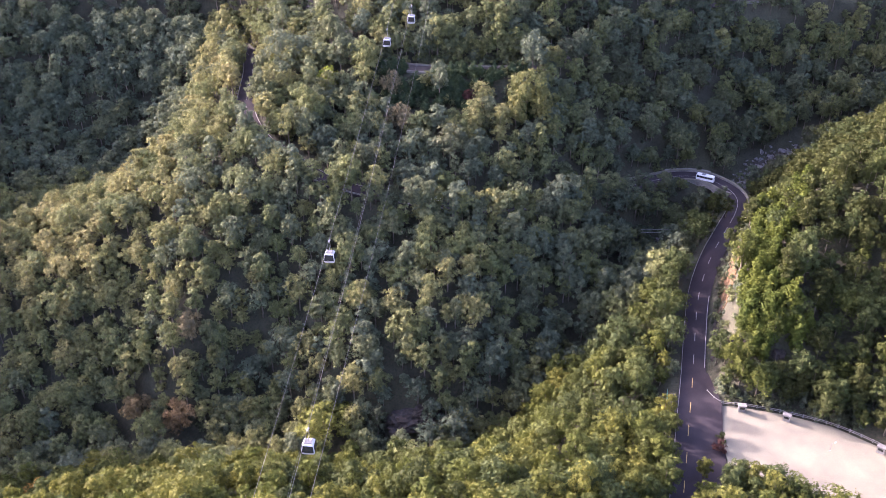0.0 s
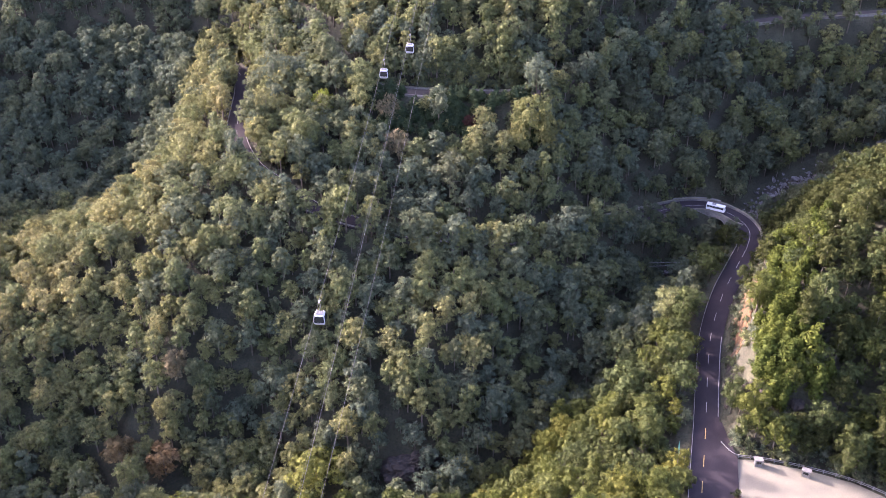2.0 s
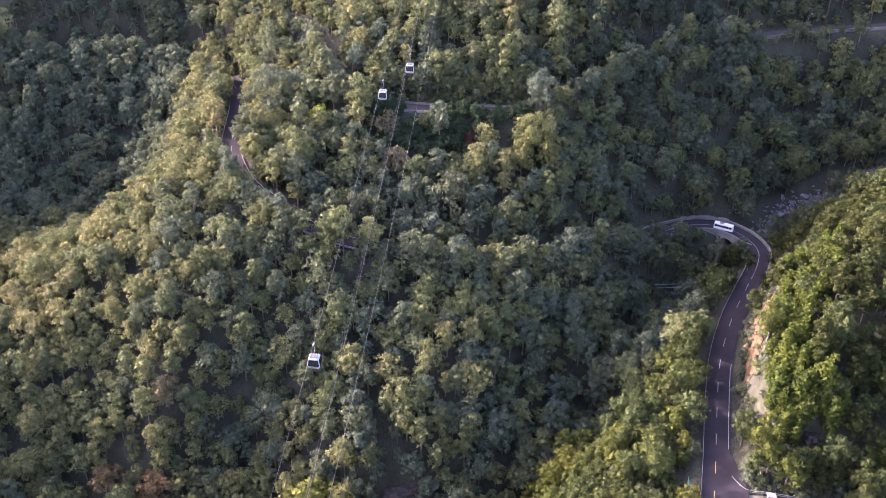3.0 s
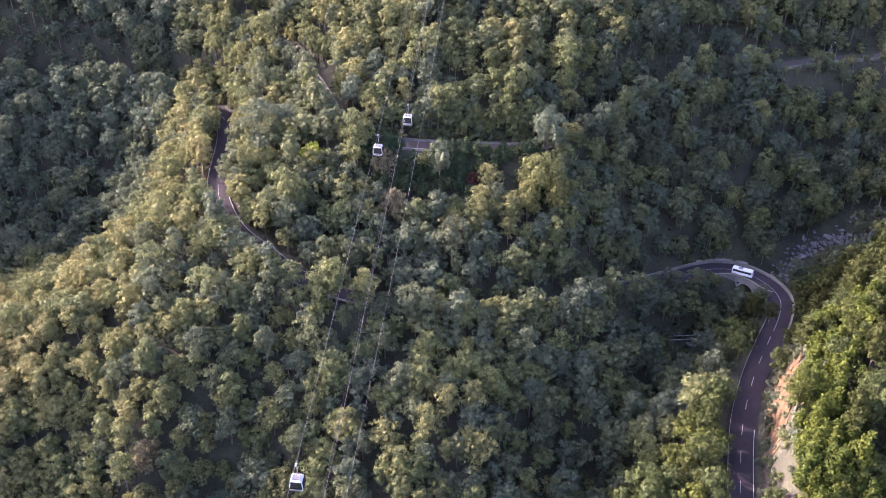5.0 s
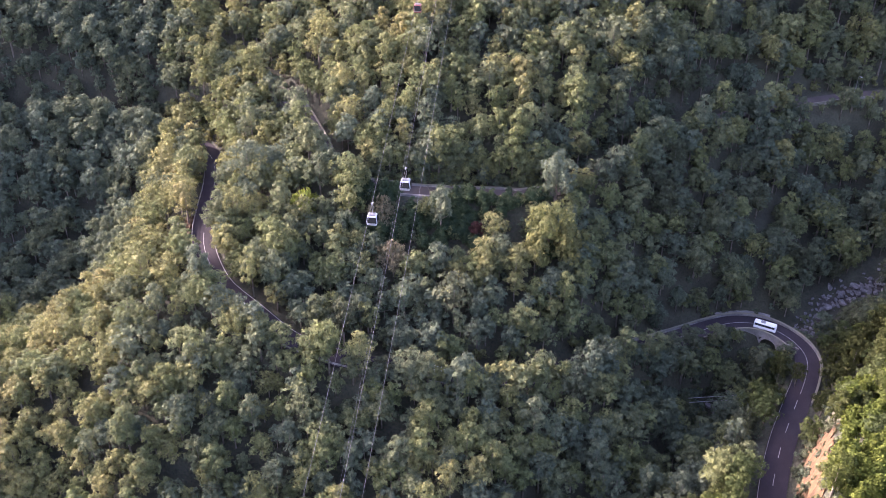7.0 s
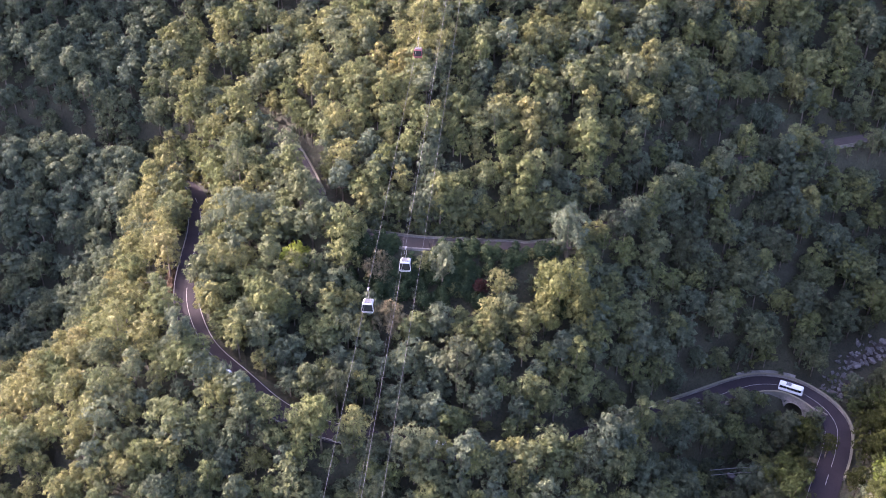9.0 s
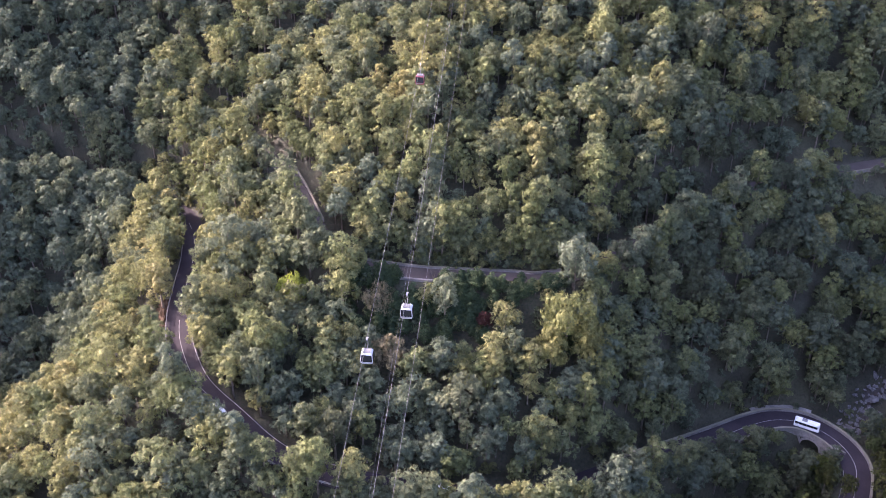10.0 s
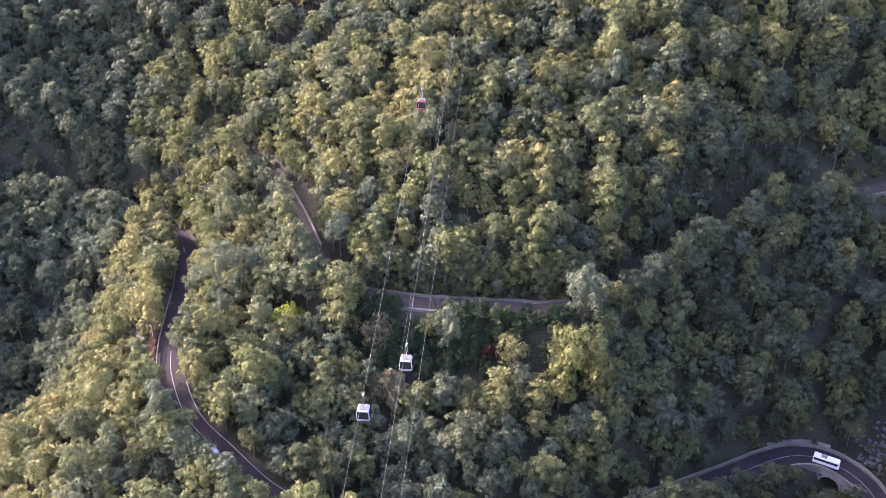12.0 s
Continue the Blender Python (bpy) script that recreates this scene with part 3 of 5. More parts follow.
def build_cabin(shell):
    """A gondola: shell with sloped sides, four windows, roof hatch, hanger arm with grip. The rope runs at z = 0."""
    c = empty("gondola_cabin", (0, 0, 0))

    def ring(bm, w, d, z):
        return [bm.verts.new((sx * w / 2, sy * d / 2, z)) for sx, sy in ((-1, -1), (1, -1), (1, 1), (-1, 1))]
    bm = bmesh.new()
    levels = [(1.55, 1.5, -4.55), (1.95, 1.85, -4.30), (2.12, 2.0, -3.65), (1.75, 1.65, -2.62), (1.45, 1.35, -2.45)]
    rings = [ring(bm, *l) for l in levels]
    bm.faces.new(rings[0][::-1])
    for u, v in zip(rings, rings[1:]):
        for k in range(4):
            bm.faces.new((u[k], u[(k + 1) % 4], v[(k + 1) % 4], v[k]))
    bm.faces.new(rings[-1])
    bmesh.ops.bevel(bm, geom=list(bm.edges), offset=0.07, segments=2, affect="EDGES")
    part("shell", bm, shell, c)
    for k in range(4):
        bm = bmesh.new()
        w = 2.12 if k % 2 == 0 else 2.0
        d = (2.0 if k % 2 == 0 else 2.12) / 2
        tl = (1.65 if k % 2 == 0 else 1.75) / 2
        a, b_ = 0.455 * w, 0.39 * w
        q = [bm.verts.new(p) for p in ((-a, -d - 0.035, -3.92), (a, -d - 0.035, -3.92), (b_, -tl - 0.07, -2.66), (-b_, -tl - 0.07, -2.66))]
        bm.faces.new(q)
        got = bmesh.ops.extrude_face_region(bm, geom=list(bm.faces))["geom"]
        bmesh.ops.translate(bm, vec=(0, -0.025, 0), verts=[g for g in got if isinstance(g, bmesh.types.BMVert)])
        bmesh.ops.rotate(bm, cent=(0, 0, 0), matrix=Matrix.Rotation(k * math.pi / 2, 3, "Z"), verts=bm.verts)
        bmesh.ops.recalc_face_normals(bm, faces=bm.faces)
        part("window", bm, mat_glass, c, "dark tinted window")
    bm = bmesh.new()
    box(bm, 1.25, 1.15, 0.10, (0, 0, -2.41), 0.03)
    part("roof_hatch", bm, mat_cable, c, "dark grey roof panel")
    for sx in (-1, 1):
        bm = bmesh.new()
        tube(bm, [(sx * 0.6, -0.65, -2.46), (sx * 0.6, -0.62, -2.28), (sx * 0.6, 0.62, -2.28), (sx * 0.6, 0.65, -2.46)], 0.035, 0.035, 6)
        part("roof_rail", bm, mat_steel, c)
    bm = bmesh.new()
    tube(bm, [(0, 0, -2.42), (0, 0.02, -1.9), (0.16, 0.05, -1.3), (0.2, 0.05, -0.6), (0.06, 0, -0.12)], 0.06, 0.05, 8)
    part("hanger", bm, mat_steel, c)
    bm = bmesh.new()
    box(bm, 0.28, 0.75, 0.24, (0.05, 0, 0.02), 0.04)
    box(bm, 0.14, 0.22, 0.20, (0.2, 0.3, 0.05), 0.03)
    part("grip", bm, mat_steel, c, "steel rope grip")
    bm = bmesh.new()
    box(bm, 1.7, 0.16, 0.07, (0, -1.02, -4.12), 0.02)
    part("bumper_strip", bm, mat_steel, c)
    return tagged(c, "white gondola cabin with dark windows hanging from the rope", "gondola cabin", "gondola cabins")


cabin = build_cabin(mat_cabin)
cabin.matrix_basis = Matrix.Translation(rope_at("middle", 246.5)) @ pose(0, 0, 0, 0, 0, -5)
for key, y in (("middle", 108), ("left", 239), ("left", 153.5)):
    copy_thing(cabin, Matrix.Translation(rope_at(key, y)) @ pose(0, 0, 0, 0, 0, -5))
dark_cabin = build_cabin(mat_cabin_red)
dark_cabin.matrix_basis = Matrix.Translation(rope_at("left", 321)) @ pose(0, 0, 0, 0, 0, -5)
tagged(dark_cabin, "dark red gondola cabin with pale base hanging from the rope")


# ---- yard things ----
def build_kiosk():
    """A small ticket hut with a sloped sheet roof."""
    k = empty("ticket_hut", (0, 0, 0))
    bm = bmesh.new()
    box(bm, 2.0, 1.6, 2.1, (0, 0, 1.05), 0.03)
    part("body", bm, mat_steel, k)
    bm = bmesh.new()
    box(bm, 2.7, 2.2, 0.12, (0, 0, 0), 0.02)
    bmesh.ops.rotate(bm, cent=(0, 0, 0), matrix=Matrix.Rotation(radians(-9), 3, "X"), verts=bm.verts)
    bmesh.ops.translate(bm, vec=(0, 0, 2.28), verts=bm.verts)
    part("roof", bm, mat_rail, k, "pale sheet roof")
    for sx in (-1, 1):
        bm = bmesh.new()
        tube(bm, [(sx * 1.2, -0.95, 0), (sx * 1.2, -0.95, 2.15)], 0.05, 0.05, 6)
        part("post", bm, mat_rail, k)
    bm = bmesh.new()
    box(bm, 1.5, 0.05, 0.8, (0, -0.81, 1.45), 0.01)
    part("window", bm, mat_glass, k)
    bm = bmesh.new()
    box(bm, 0.05, 0.8, 1.8, (1.01, 0.1, 0.95), 0.01)
    part("door", bm, mat_cable, k)
    return tagged(k, "small grey metal hut with pale sloped roof on concrete", "hut", "parking area huts")


hut = build_kiosk()
hut.matrix_basis = pose(81.3, 193.3, 0.06, 0, 0, -6) @ Matrix.Diagonal((0.85, 0.85, 0.9, 1))
copy_thing(hut, pose(92.4, 189.6, 0.06, 0, 0, -28))
copy_thing(hut, pose(113.2, 177.6, 0.06, 0, 0, -40))


def build_lamp(high=5.0):
    """A post lamp with a short arm."""
    lamp = empty("street_lamp", (0, 0, 0))
    bm = bmesh.new()
    tube(bm, [(0, 0, 0), (0, 0, high * 0.5), (0, 0, high)], 0.09, 0.055, 8)
    part("pole", bm, mat_rail, lamp)
    bm = bmesh.new()
    tube(bm, [(0, 0, high - 0.05), (0.35, 0, high + 0.22), (0.9, 0, high + 0.25)], 0.045, 0.04, 6)
    part("arm", bm, mat_rail, lamp)
    bm = bmesh.new()
    box(bm, 0.62, 0.26, 0.14, (1.1, 0, high + 0.22), 0.04)
    part("lamp_head", bm, mat_cabin, lamp)
    bm = bmesh.new()
    box(bm, 0.4, 0.4, 0.12, (0, 0, 0.04), 0.03)
    part("foot", bm, mat_steel, lamp)
    return tagged(lamp, "slim pale post lamp with a single arm", "street lamp", "street lamps")


lamp = build_lamp(5.4)
short_lamp = build_lamp(2.3)
tagged(short_lamp, "short grey post lamp standing on the parking area")
short_lamp.matrix_basis = pose(100.3, 178.2, 0.06, 0, 0, 20)
k_l = along(UPPER_ROAD, 138, 375.5)
o_l = offsets(UPPER_ROAD)[k_l]
lamp.matrix_basis = pose(UPPER_ROAD[k_l][0] - o_l[0] * 2.9, UPPER_ROAD[k_l][1] - o_l[1] * 2.9, UPPER_ROAD[k_l][2], 0, 0, -60)


# ---- vehicles ----
mat_tyre = rough_surface("tyre_rubber", [(0.3, (0.02, 0.02, 0.02)), (0.7, (0.04, 0.04, 0.04))], 9.0, 1.0, 0.9, 0.003)
mat_paint = rough_surface("white_vehicle_paint", [(0.3, (0.72, 0.72, 0.72)), (0.7, (0.80, 0.80, 0.80))], 2.0, 0.6, 0.3, 0.0005, (0.9, 0.9, 0.9))


def profile_body(bm, profile, width, bev=0.06):
    """A body from its side outline, given as (along, up)."""
    a = [bm.verts.new((x, -width / 2, z)) for x, z in profile]
    b = [bm.verts.new((x, width / 2, z)) for x, z in profile]
    bm.faces.new(a)
    bm.faces.new(b[::-1])
    for k in range(len(profile)):
        j = (k + 1) % len(profile)
        bm.faces.new((a[j], a[k], b[k], b[j]))
    bmesh.ops.recalc_face_normals(bm, faces=bm.faces)
    bmesh.ops.bevel(bm, geom=list(bm.edges), offset=bev, segments=2, affect="EDGES")


def wheel(parent, x, y, r):
    bm = bmesh.new()
    bmesh.ops.create_cone(bm, cap_ends=True, segments=20, radius1=r, radius2=r, depth=0.24, matrix=Matrix.Translation((x, y, r)) @ Matrix.Rotation(math.pi / 2, 4, "X"))
    bmesh.ops.bevel(bm, geom=list(bm.edges), offset=0.03, segments=1, affect="EDGES")
    w = part("wheel", bm, mat_tyre, parent)
    bm = bmesh.new()
    bmesh.ops.create_cone(bm, cap_ends=True, segments=16, radius1=r * 0.55, radius2=r * 0.5, depth=0.27, matrix=Matrix.Translation((x, y, r)) @ Matrix.Rotation(math.pi / 2, 4, "X"))
    part("rim", bm, mat_steel, w)


def pane(parent, sx, sy, sz, at, name="window"):
    bm = bmesh.new()
    box(bm, sx, sy, sz, at, 0.015)
    part(name, bm, mat_glass, parent)


def build_bus():
    b = empty("bus", (0, 0, 0))
    bm = bmesh.new()
    profile_body(bm, [(-4.2, 0.35), (4.15, 0.35), (4.25, 1.2), (4.0, 2.85), (3.8, 2.95), (-4.1, 2.95), (-4.25, 2.7), (-4.25, 0.6)], 2.3, 0.09)
    part("body", bm, mat_paint, b)
    for sy in (-1, 1):
        for k in range(6):
            pane(b, 1.2, 0.05, 1.0, (-3.35 + 1.27 * k, sy * 1.15, 2.02))
        for x in (-2.6, 2.6):
            wheel(b, x, sy * 1.02, 0.45)
        bm = bmesh.new()
        box(bm, 0.16, 0.3, 0.3, (4.25, sy * 1.3, 2.1), 0.03)
        part("mirror", bm, mat_tyre, b)
        bm = bmesh.new()
        box(bm, 0.08, 0.36, 0.2, (4.22, sy * 0.8, 0.85), 0.02)
        part("headlight", bm, mat_rail, b)
    pane(b, 0.05, 2.0, 1.15, (4.12, 0, 2.05), "windscreen")
    pane(b, 0.05, 1.8, 0.8, (-4.24, 0, 2.1), "rear_window")
    bm = bmesh.new()
    box(bm, 1.8, 1.5, 0.2, (-1.0, 0, 3.03), 0.05)
    part("roof_unit", bm, mat_rail, b)
    return tagged(b, "small white bus with dark side windows on the road", "bus")


def build_car():
    c = empty("car", (0, 0, 0))
    bm = bmesh.new()
    profile_body(bm, [(-2.1, 0.3), (2.1, 0.3), (2.2, 0.7), (1.1, 0.95), (-2.0, 1.0), (-2.15, 0.7)], 1.78, 0.07)
    part("body", bm, mat_paint, c)
    bm = bmesh.new()
    profile_body(bm, [(1.05, 0.93), (0.35, 1.48), (-1.5, 1.52), (-1.95, 0.96)], 1.55, 0.06)
    part("cabin_roof", bm, mat_paint, c)
    pane(c, 0.9, 0.03, 0.4, (-0.1, -0.79, 1.22))
    pane(c, 0.9, 0.03, 0.4, (-0.1, 0.79, 1.22))
    pane(c, 0.75, 0.03, 0.36, (-1.1, -0.79, 1.22))
    pane(c, 0.75, 0.03, 0.36, (-1.1, 0.79, 1.22))
    bm = bmesh.new()
    box(bm, 0.04, 1.35, 0.72, (0, 0, 0), 0.01)
    bmesh.ops.transform(bm, matrix=pose(0.72, 0, 1.23, 0, -52, 0), verts=bm.verts)
    part("windscreen", bm, mat_glass, c)
    for sx in (-1.3, 1.35):
        for sy in (-1, 1):
            wheel(c, sx, sy * 0.8, 0.32)
    return tagged(c, "white estate car driving on the shaded road", "car", "cars on the road")


def on_road(line, x, y, side, back=False):
    k = along(line, x, y)
    p, o = line[k], offsets(line)[k]
    turn = math.degrees(math.atan2(o[0], -o[1])) + (180 if back else 0)
    return pose(p[0] + o[0] * side, p[1] + o[1] * side, p[2] + 0.01, 0, 0, turn)


bus = build_bus()
bus.matrix_basis = on_road(LOWER_ROAD, 98.3, 311.2, -1.6, True)
bus.scale = (0.78, 0.80, 0.80)
car = build_car()
car.matrix_basis = on_road(LOWER_ROAD, -55, 293, -1.6)
copy_thing(car, on_road(LOWER_ROAD, -2, 275.4, 1.5, True))


# ---- trees ----
def icosphere():
    bm = bmesh.new()
    bmesh.ops.create_icosphere(bm, subdivisions=1, radius=1.0)
    v = np.array([p.co[:] for p in bm.verts])
    f = np.array([[p.index for p in q.verts] for q in bm.faces])
    bm.free()
    return v, f


ICO_V, ICO_F = icosphere()


def crown(rng, heart, lobes, leaves, size):
    """Arrays of a crown: leaf clumps, each a small ragged triangle, all over the outside of many lobes, round one lumpy heart."""
    c, r = heart
    bump_ = 1 + rng.uniform(-0.2, 0.2, (len(ICO_V), 1))
    V, F, n = [ICO_V * bump_ * np.array(r) + c], [ICO_F], len(ICO_V)
    area = np.array([q[0] * q[1] + q[0] * q[2] for _, q in lobes])
    count = np.maximum((leaves * area / area.sum()).astype(int), 6)
    for (c, r), m in zip(lobes, count):
        d = rng.normal(size=(int(m * 4), 3))
        d /= np.linalg.norm(d, axis=1)[:, None]
        d = d[d[:, 2] > -0.22]
        p = d * np.array(r) * rng.uniform(0.66, 1.2, (len(d), 1)) + c
        keep = (((p - heart[0]) / np.array(heart[1])) ** 2).sum(1) > 0.95
        for c2, r2 in lobes:
            if c2 is not c:
                keep &= (((p - c2) / np.array(r2)) ** 2).sum(1) > 0.42
        p, d = p[keep][:m], d[keep][:m]
        k = len(p)
        nrm = d + rng.normal(scale=0.6, size=(k, 3)) + np.array([0, 0, 0.3])
        nrm /= np.linalg.norm(nrm, axis=1)[:, None]
        a = np.cross(nrm, rng.normal(size=(k, 3)))
        a /= np.linalg.norm(a, axis=1)[:, None]
        b = np.cross(nrm, a)
        s = size * rng.uniform(0.5, 1.4, (k, 1))
        q = np.stack([p - a * s * 0.5 - b * s * 0.33, p + a * s * 0.5 - b * s * rng.uniform(0.1, 0.5, (k, 1)), p + a * s * rng.uniform(-0.3, 0.3, (k, 1)) + b * s * 0.66], 1).reshape(-1, 3)
        V.append(q)
        F.append(np.arange(3 * k).reshape(-1, 3) + n)
        n += 3 * k
    return np.vstack(V), np.vstack(F)


def stem(rng, high, r, limbs):
    """Arrays of a tapered trunk with limbs."""
    bm = bmesh.new()
    lean = rng.uniform(-0.25, 0.25, 2)
    tube(bm, [(0, 0, -1.2), (lean[0] * 0.3, lean[1] * 0.3, high * 0.4), (lean[0], lean[1], high * 0.85)], r, r * 0.4, 4)
    for c, rr in limbs[:4]:
        tube(bm, [(lean[0] * 0.3, lean[1] * 0.3, high * 0.42), tuple(c)], r * 0.45, r * 0.12, 3)
    bmesh.ops.triangulate(bm, faces=bm.faces)
    bm.verts.index_update()
    v = np.array([p.co[:] for p in bm.verts])
    f = np.array([[p.index for p in q.verts] for q in bm.faces])
    bm.free()
    return v, f


def broadleaf(seed, wide, high, count, leaves=430, size=0.92, low=0.2):
    """wide: the crown's radius. Tufts of leaves, flat below, climb in a spiral round the heart, with dark gaps between them."""
    rng = np.random.RandomState(seed)
    mid = high * (0.5 + low / 2)
    tall = high * (1 - low) / 2
    heart = (np.array([0, 0, mid - 0.06 * tall]), (wide * 0.5, wide * 0.5, tall * 0.66))
    lobes = []
    for k in range(count):
        u = -0.7 + 1.72 * (k + rng.uniform(-0.4, 0.4)) / (count - 1)
        u = min(max(u, -0.8), 1.0)
        a = k * 2.4 + rng.uniform(-0.6, 0.6)
        ring = math.sqrt(max(1 - u * u, 0.03)) * wide * rng.uniform(0.55, 1.0)
        r = wide * rng.uniform(0.17, 0.36)
        lobes.append((np.array([math.cos(a) * ring, math.sin(a) * ring, mid + u * tall * 0.86]), (r, r, r * rng.uniform(0.6, 1.05))))
    return crown(rng, heart, lobes, leaves, size), stem(rng, high * 0.85, 0.14 + 0.012 * high, lobes[2:4])


def spire(seed, wide, high, leaves=520, size=0.6):
    """A dense column, as cypress and young pine have."""
    rng = np.random.RandomState(seed)
    lobes = []
    for k in range(7):
        u = k / 6
        r = wide * (0.72 + 0.28 * math.sin(math.pi * u)) * (1 - 0.45 * u * u)
        lobes.append((np.array([*rng.uniform(-0.25, 0.25, 2) * wide, high * (0.14 + 0.78 * u)]), (r, r, high * 0.13)))
    return crown(rng, (np.array([0, 0, high * 0.5]), (wide * 0.6, wide * 0.6, high * 0.42)), lobes, leaves, size), stem(rng, high * 0.8, 0.16, lobes[:1])


KINDS = [broadleaf(11, 3.2, 9.5, 20), broadleaf(12, 2.8, 11.0, 20), broadleaf(13, 3.9, 9.5, 24), broadleaf(14, 2.6, 8.5, 16), broadleaf(15, 3.4, 12.0, 24),
         broadleaf(16, 3.0, 8.5, 18), broadleaf(17, 4.2, 11.0, 28), broadleaf(18, 2.9, 12.5, 22), broadleaf(19, 3.5, 10.5, 22), broadleaf(20, 2.7, 10.0, 18)]
BUSHES = [broadleaf(21, 1.9, 3.2, 7, 80, 0.8, 0.05), broadleaf(22, 1.5, 2.4, 6, 64, 0.75, 0.05), broadleaf(23, 2.3, 3.8, 8, 96, 0.85, 0.05)]
OUTER = [broadleaf(24, 5.0, 10.0, 12, 90, 2.3, 0.1), broadleaf(25, 4.4, 11.0, 12, 90, 2.2, 0.1)]
SPIRES = [spire(31, 1.7, 8.5, 640, 0.5), spire(32, 1.5, 7.0, 560, 0.5), spire(33, 2.0, 7.5, 640, 0.5)]


def raw_mesh(name, v, f, mats, which=None, hue=None):
    me = bpy.data.meshes.new(name)
    me.vertices.add(len(v))
    me.vertices.foreach_set("co", np.ascontiguousarray(v, np.float32).ravel())
    me.loops.add(f.size)
    me.loops.foreach_set("vertex_index", np.ascontiguousarray(f, np.int32).ravel())
    me.polygons.add(len(f))
    me.polygons.foreach_set("loop_start", np.arange(0, f.size, 3, dtype=np.int32))
    for m in mats:
        me.materials.append(m)
    if which is not None:
        me.polygons.foreach_set("material_index", np.ascontiguousarray(which, np.int32))
    if hue is not None:
        at = me.attributes.new("hue", "FLOAT", "POINT")
        at.data.foreach_set("value", np.ascontiguousarray(hue, np.float32))
    me.update(calc_edges=True)
    return me


def tree_thing(name, kind, mat, at, turn, scale, label, category, group="", shared={}):
    """A tree that can be told apart: an Empty with trunk and crown."""
    key = (id(kind), mat.name)
    if key not in shared:
        (cv, cf), (sv, sf) = kind
        shared[key] = raw_mesh("crown", cv, cf, [mat]), raw_mesh("trunk", sv, sf, [mat_bark])
    t = empty(name, at, turn)
    t.scale = scale
    hang("trunk", shared[key][1], t)
    hang("crown", shared[key][0], t)
    return tagged(t, label, category, group)


BED = smooth_line([(168, 343, 0), (150, 336.5, 0), (137, 332, 0), (129, 328.5, 0), (121.5, 325.5, 0), (116.5, 319, 0), (111, 315, 0)])


def place_trees():
    """Places of the wood on a jittered lattice, thinned off roads, yard, stream bed and bare rock; roadside rows and
    some gaps are fitted to the camera's view.
    """
    rng = np.random.RandomState(5)
    step = 4.8
    gx, gy = np.meshgrid(np.arange(-240, 215, step), np.arange(138, 462, step * 0.92))
    gx = gx + (np.arange(gx.shape[0]) % 2)[:, None] * step / 2
    x = (gx + rng.uniform(-1.9, 1.9, gx.shape)).ravel()
    y = (gy + rng.uniform(-1.9, 1.9, gy.shape)).ravel()
    ok = np.abs(x + 8) < 46 + 0.44 * y
    d1, _ = nearest(LOWER_ROAD, x, y)
    d2, _ = nearest(UPPER_ROAD, x, y)
    open1 = ((x > 72) & (y < 320)) | ((x < -56) & (y > 290) & (y < 345))
    ok &= (d1 > np.where(open1, np.where(x < 0, 4.3, 6.0), 4.2)) & (d2 > np.where((x > -28) & (x < 30) & (y > 328) | (x < -36) & (y > 350), 5.4, 4.2)) & (yard_distance(x, y) > np.where(y > 178, 1.6, 3.0))
    ok &= ~((x > 106) & (x < 180) & (y > 357) & (y < 377) & (d2 < 8.5) & (rng.rand(len(x)) < 0.6))
    ds, _ = nearest(smooth_line(STREAM[:5]), x, y)
    ok &= ds > 4.0
    ds, _ = nearest(BED, x, y)
    ok &= ds > np.where((x > 112) & (x < 138), 4.4, 3.6)
    ok &= ~((x > -24) & (x < 24) & (y > 309) & (y < 327) & (rng.rand(len(x)) < 0.88))
    ok &= ~((x > 74) & (x < 95) & (y > 296) & (y < 311) & (rng.rand(len(x)) < 0.55))
    ok &= ~((x > 62) & (x < 77.5) & (y > 160) & (y < 212) & (d1 < 12) & (x > 66))
    ok &= ~((x > 79) & (x < 84.5) & (y > 209) & (y < 250)) & ~((x > 80) & (x < 93.5) & (y > 233) & (y < 264))
    ok &= ~((x > 82) & (x < 101) & (y > 203) & (y < 240) & (rng.rand(len(x)) < 0.65))
    band = np.interp(y, LOWER_ROAD[:160, 1], LOWER_ROAD[:160, 0])
    ok &= ~((y > 205) & (y < 272) & (x - band > 9) & (x - band < 26) & (rng.rand(len(x)) < 0.55))
    for cx, cy, r in ((-36.5, 213, 8.5), (-99.5, 230, 7), (-84.5, 225, 7), (-98, 222, 4), (-82, 217, 4), (-120, 196, 6), (-10, 214, 6.5), (-82, 244, 4.5), (-41.2, 326, 6.5), (9, 313, 4.5), (29.5, 309.5, 5), (35.5, 306.5, 4), (25.5, 304.5, 4), (-50, 336, 4.5), (-18.5, 320, 4), (-14.7, 306, 4.5), (-80, 322, 6.5), (98, 303, 4), (-47.5, 365, 4), (-43.5, 357, 3.5), (61.5, 195.5, 4.5)):
        ok &= (x - cx) ** 2 + (y - cy) ** 2 > r * r
    x, y = x[ok], y[ok]
    lo, hi = along(LOWER_ROAD, 66, 301), along(LOWER_ROAD, -57, 295)
    row = np.arange(lo, hi, 4) + rng.randint(-1, 2, len(np.arange(lo, hi, 4)))
    side = -rng.uniform(5.0, 6.5, len(row))
    o = offsets(LOWER_ROAD)[row]
    x, y = np.r_[x, LOWER_ROAD[row, 0] + o[:, 0] * side], np.r_[y, LOWER_ROAD[row, 1] + o[:, 1] * side]
    row = np.r_[np.arange(along(UPPER_ROAD, -41, 361), along(UPPER_ROAD, -20, 334), 3), np.arange(along(UPPER_ROAD, 30, 330), along(UPPER_ROAD, 110, 368), 4)]
    o = offsets(UPPER_ROAD)[row]
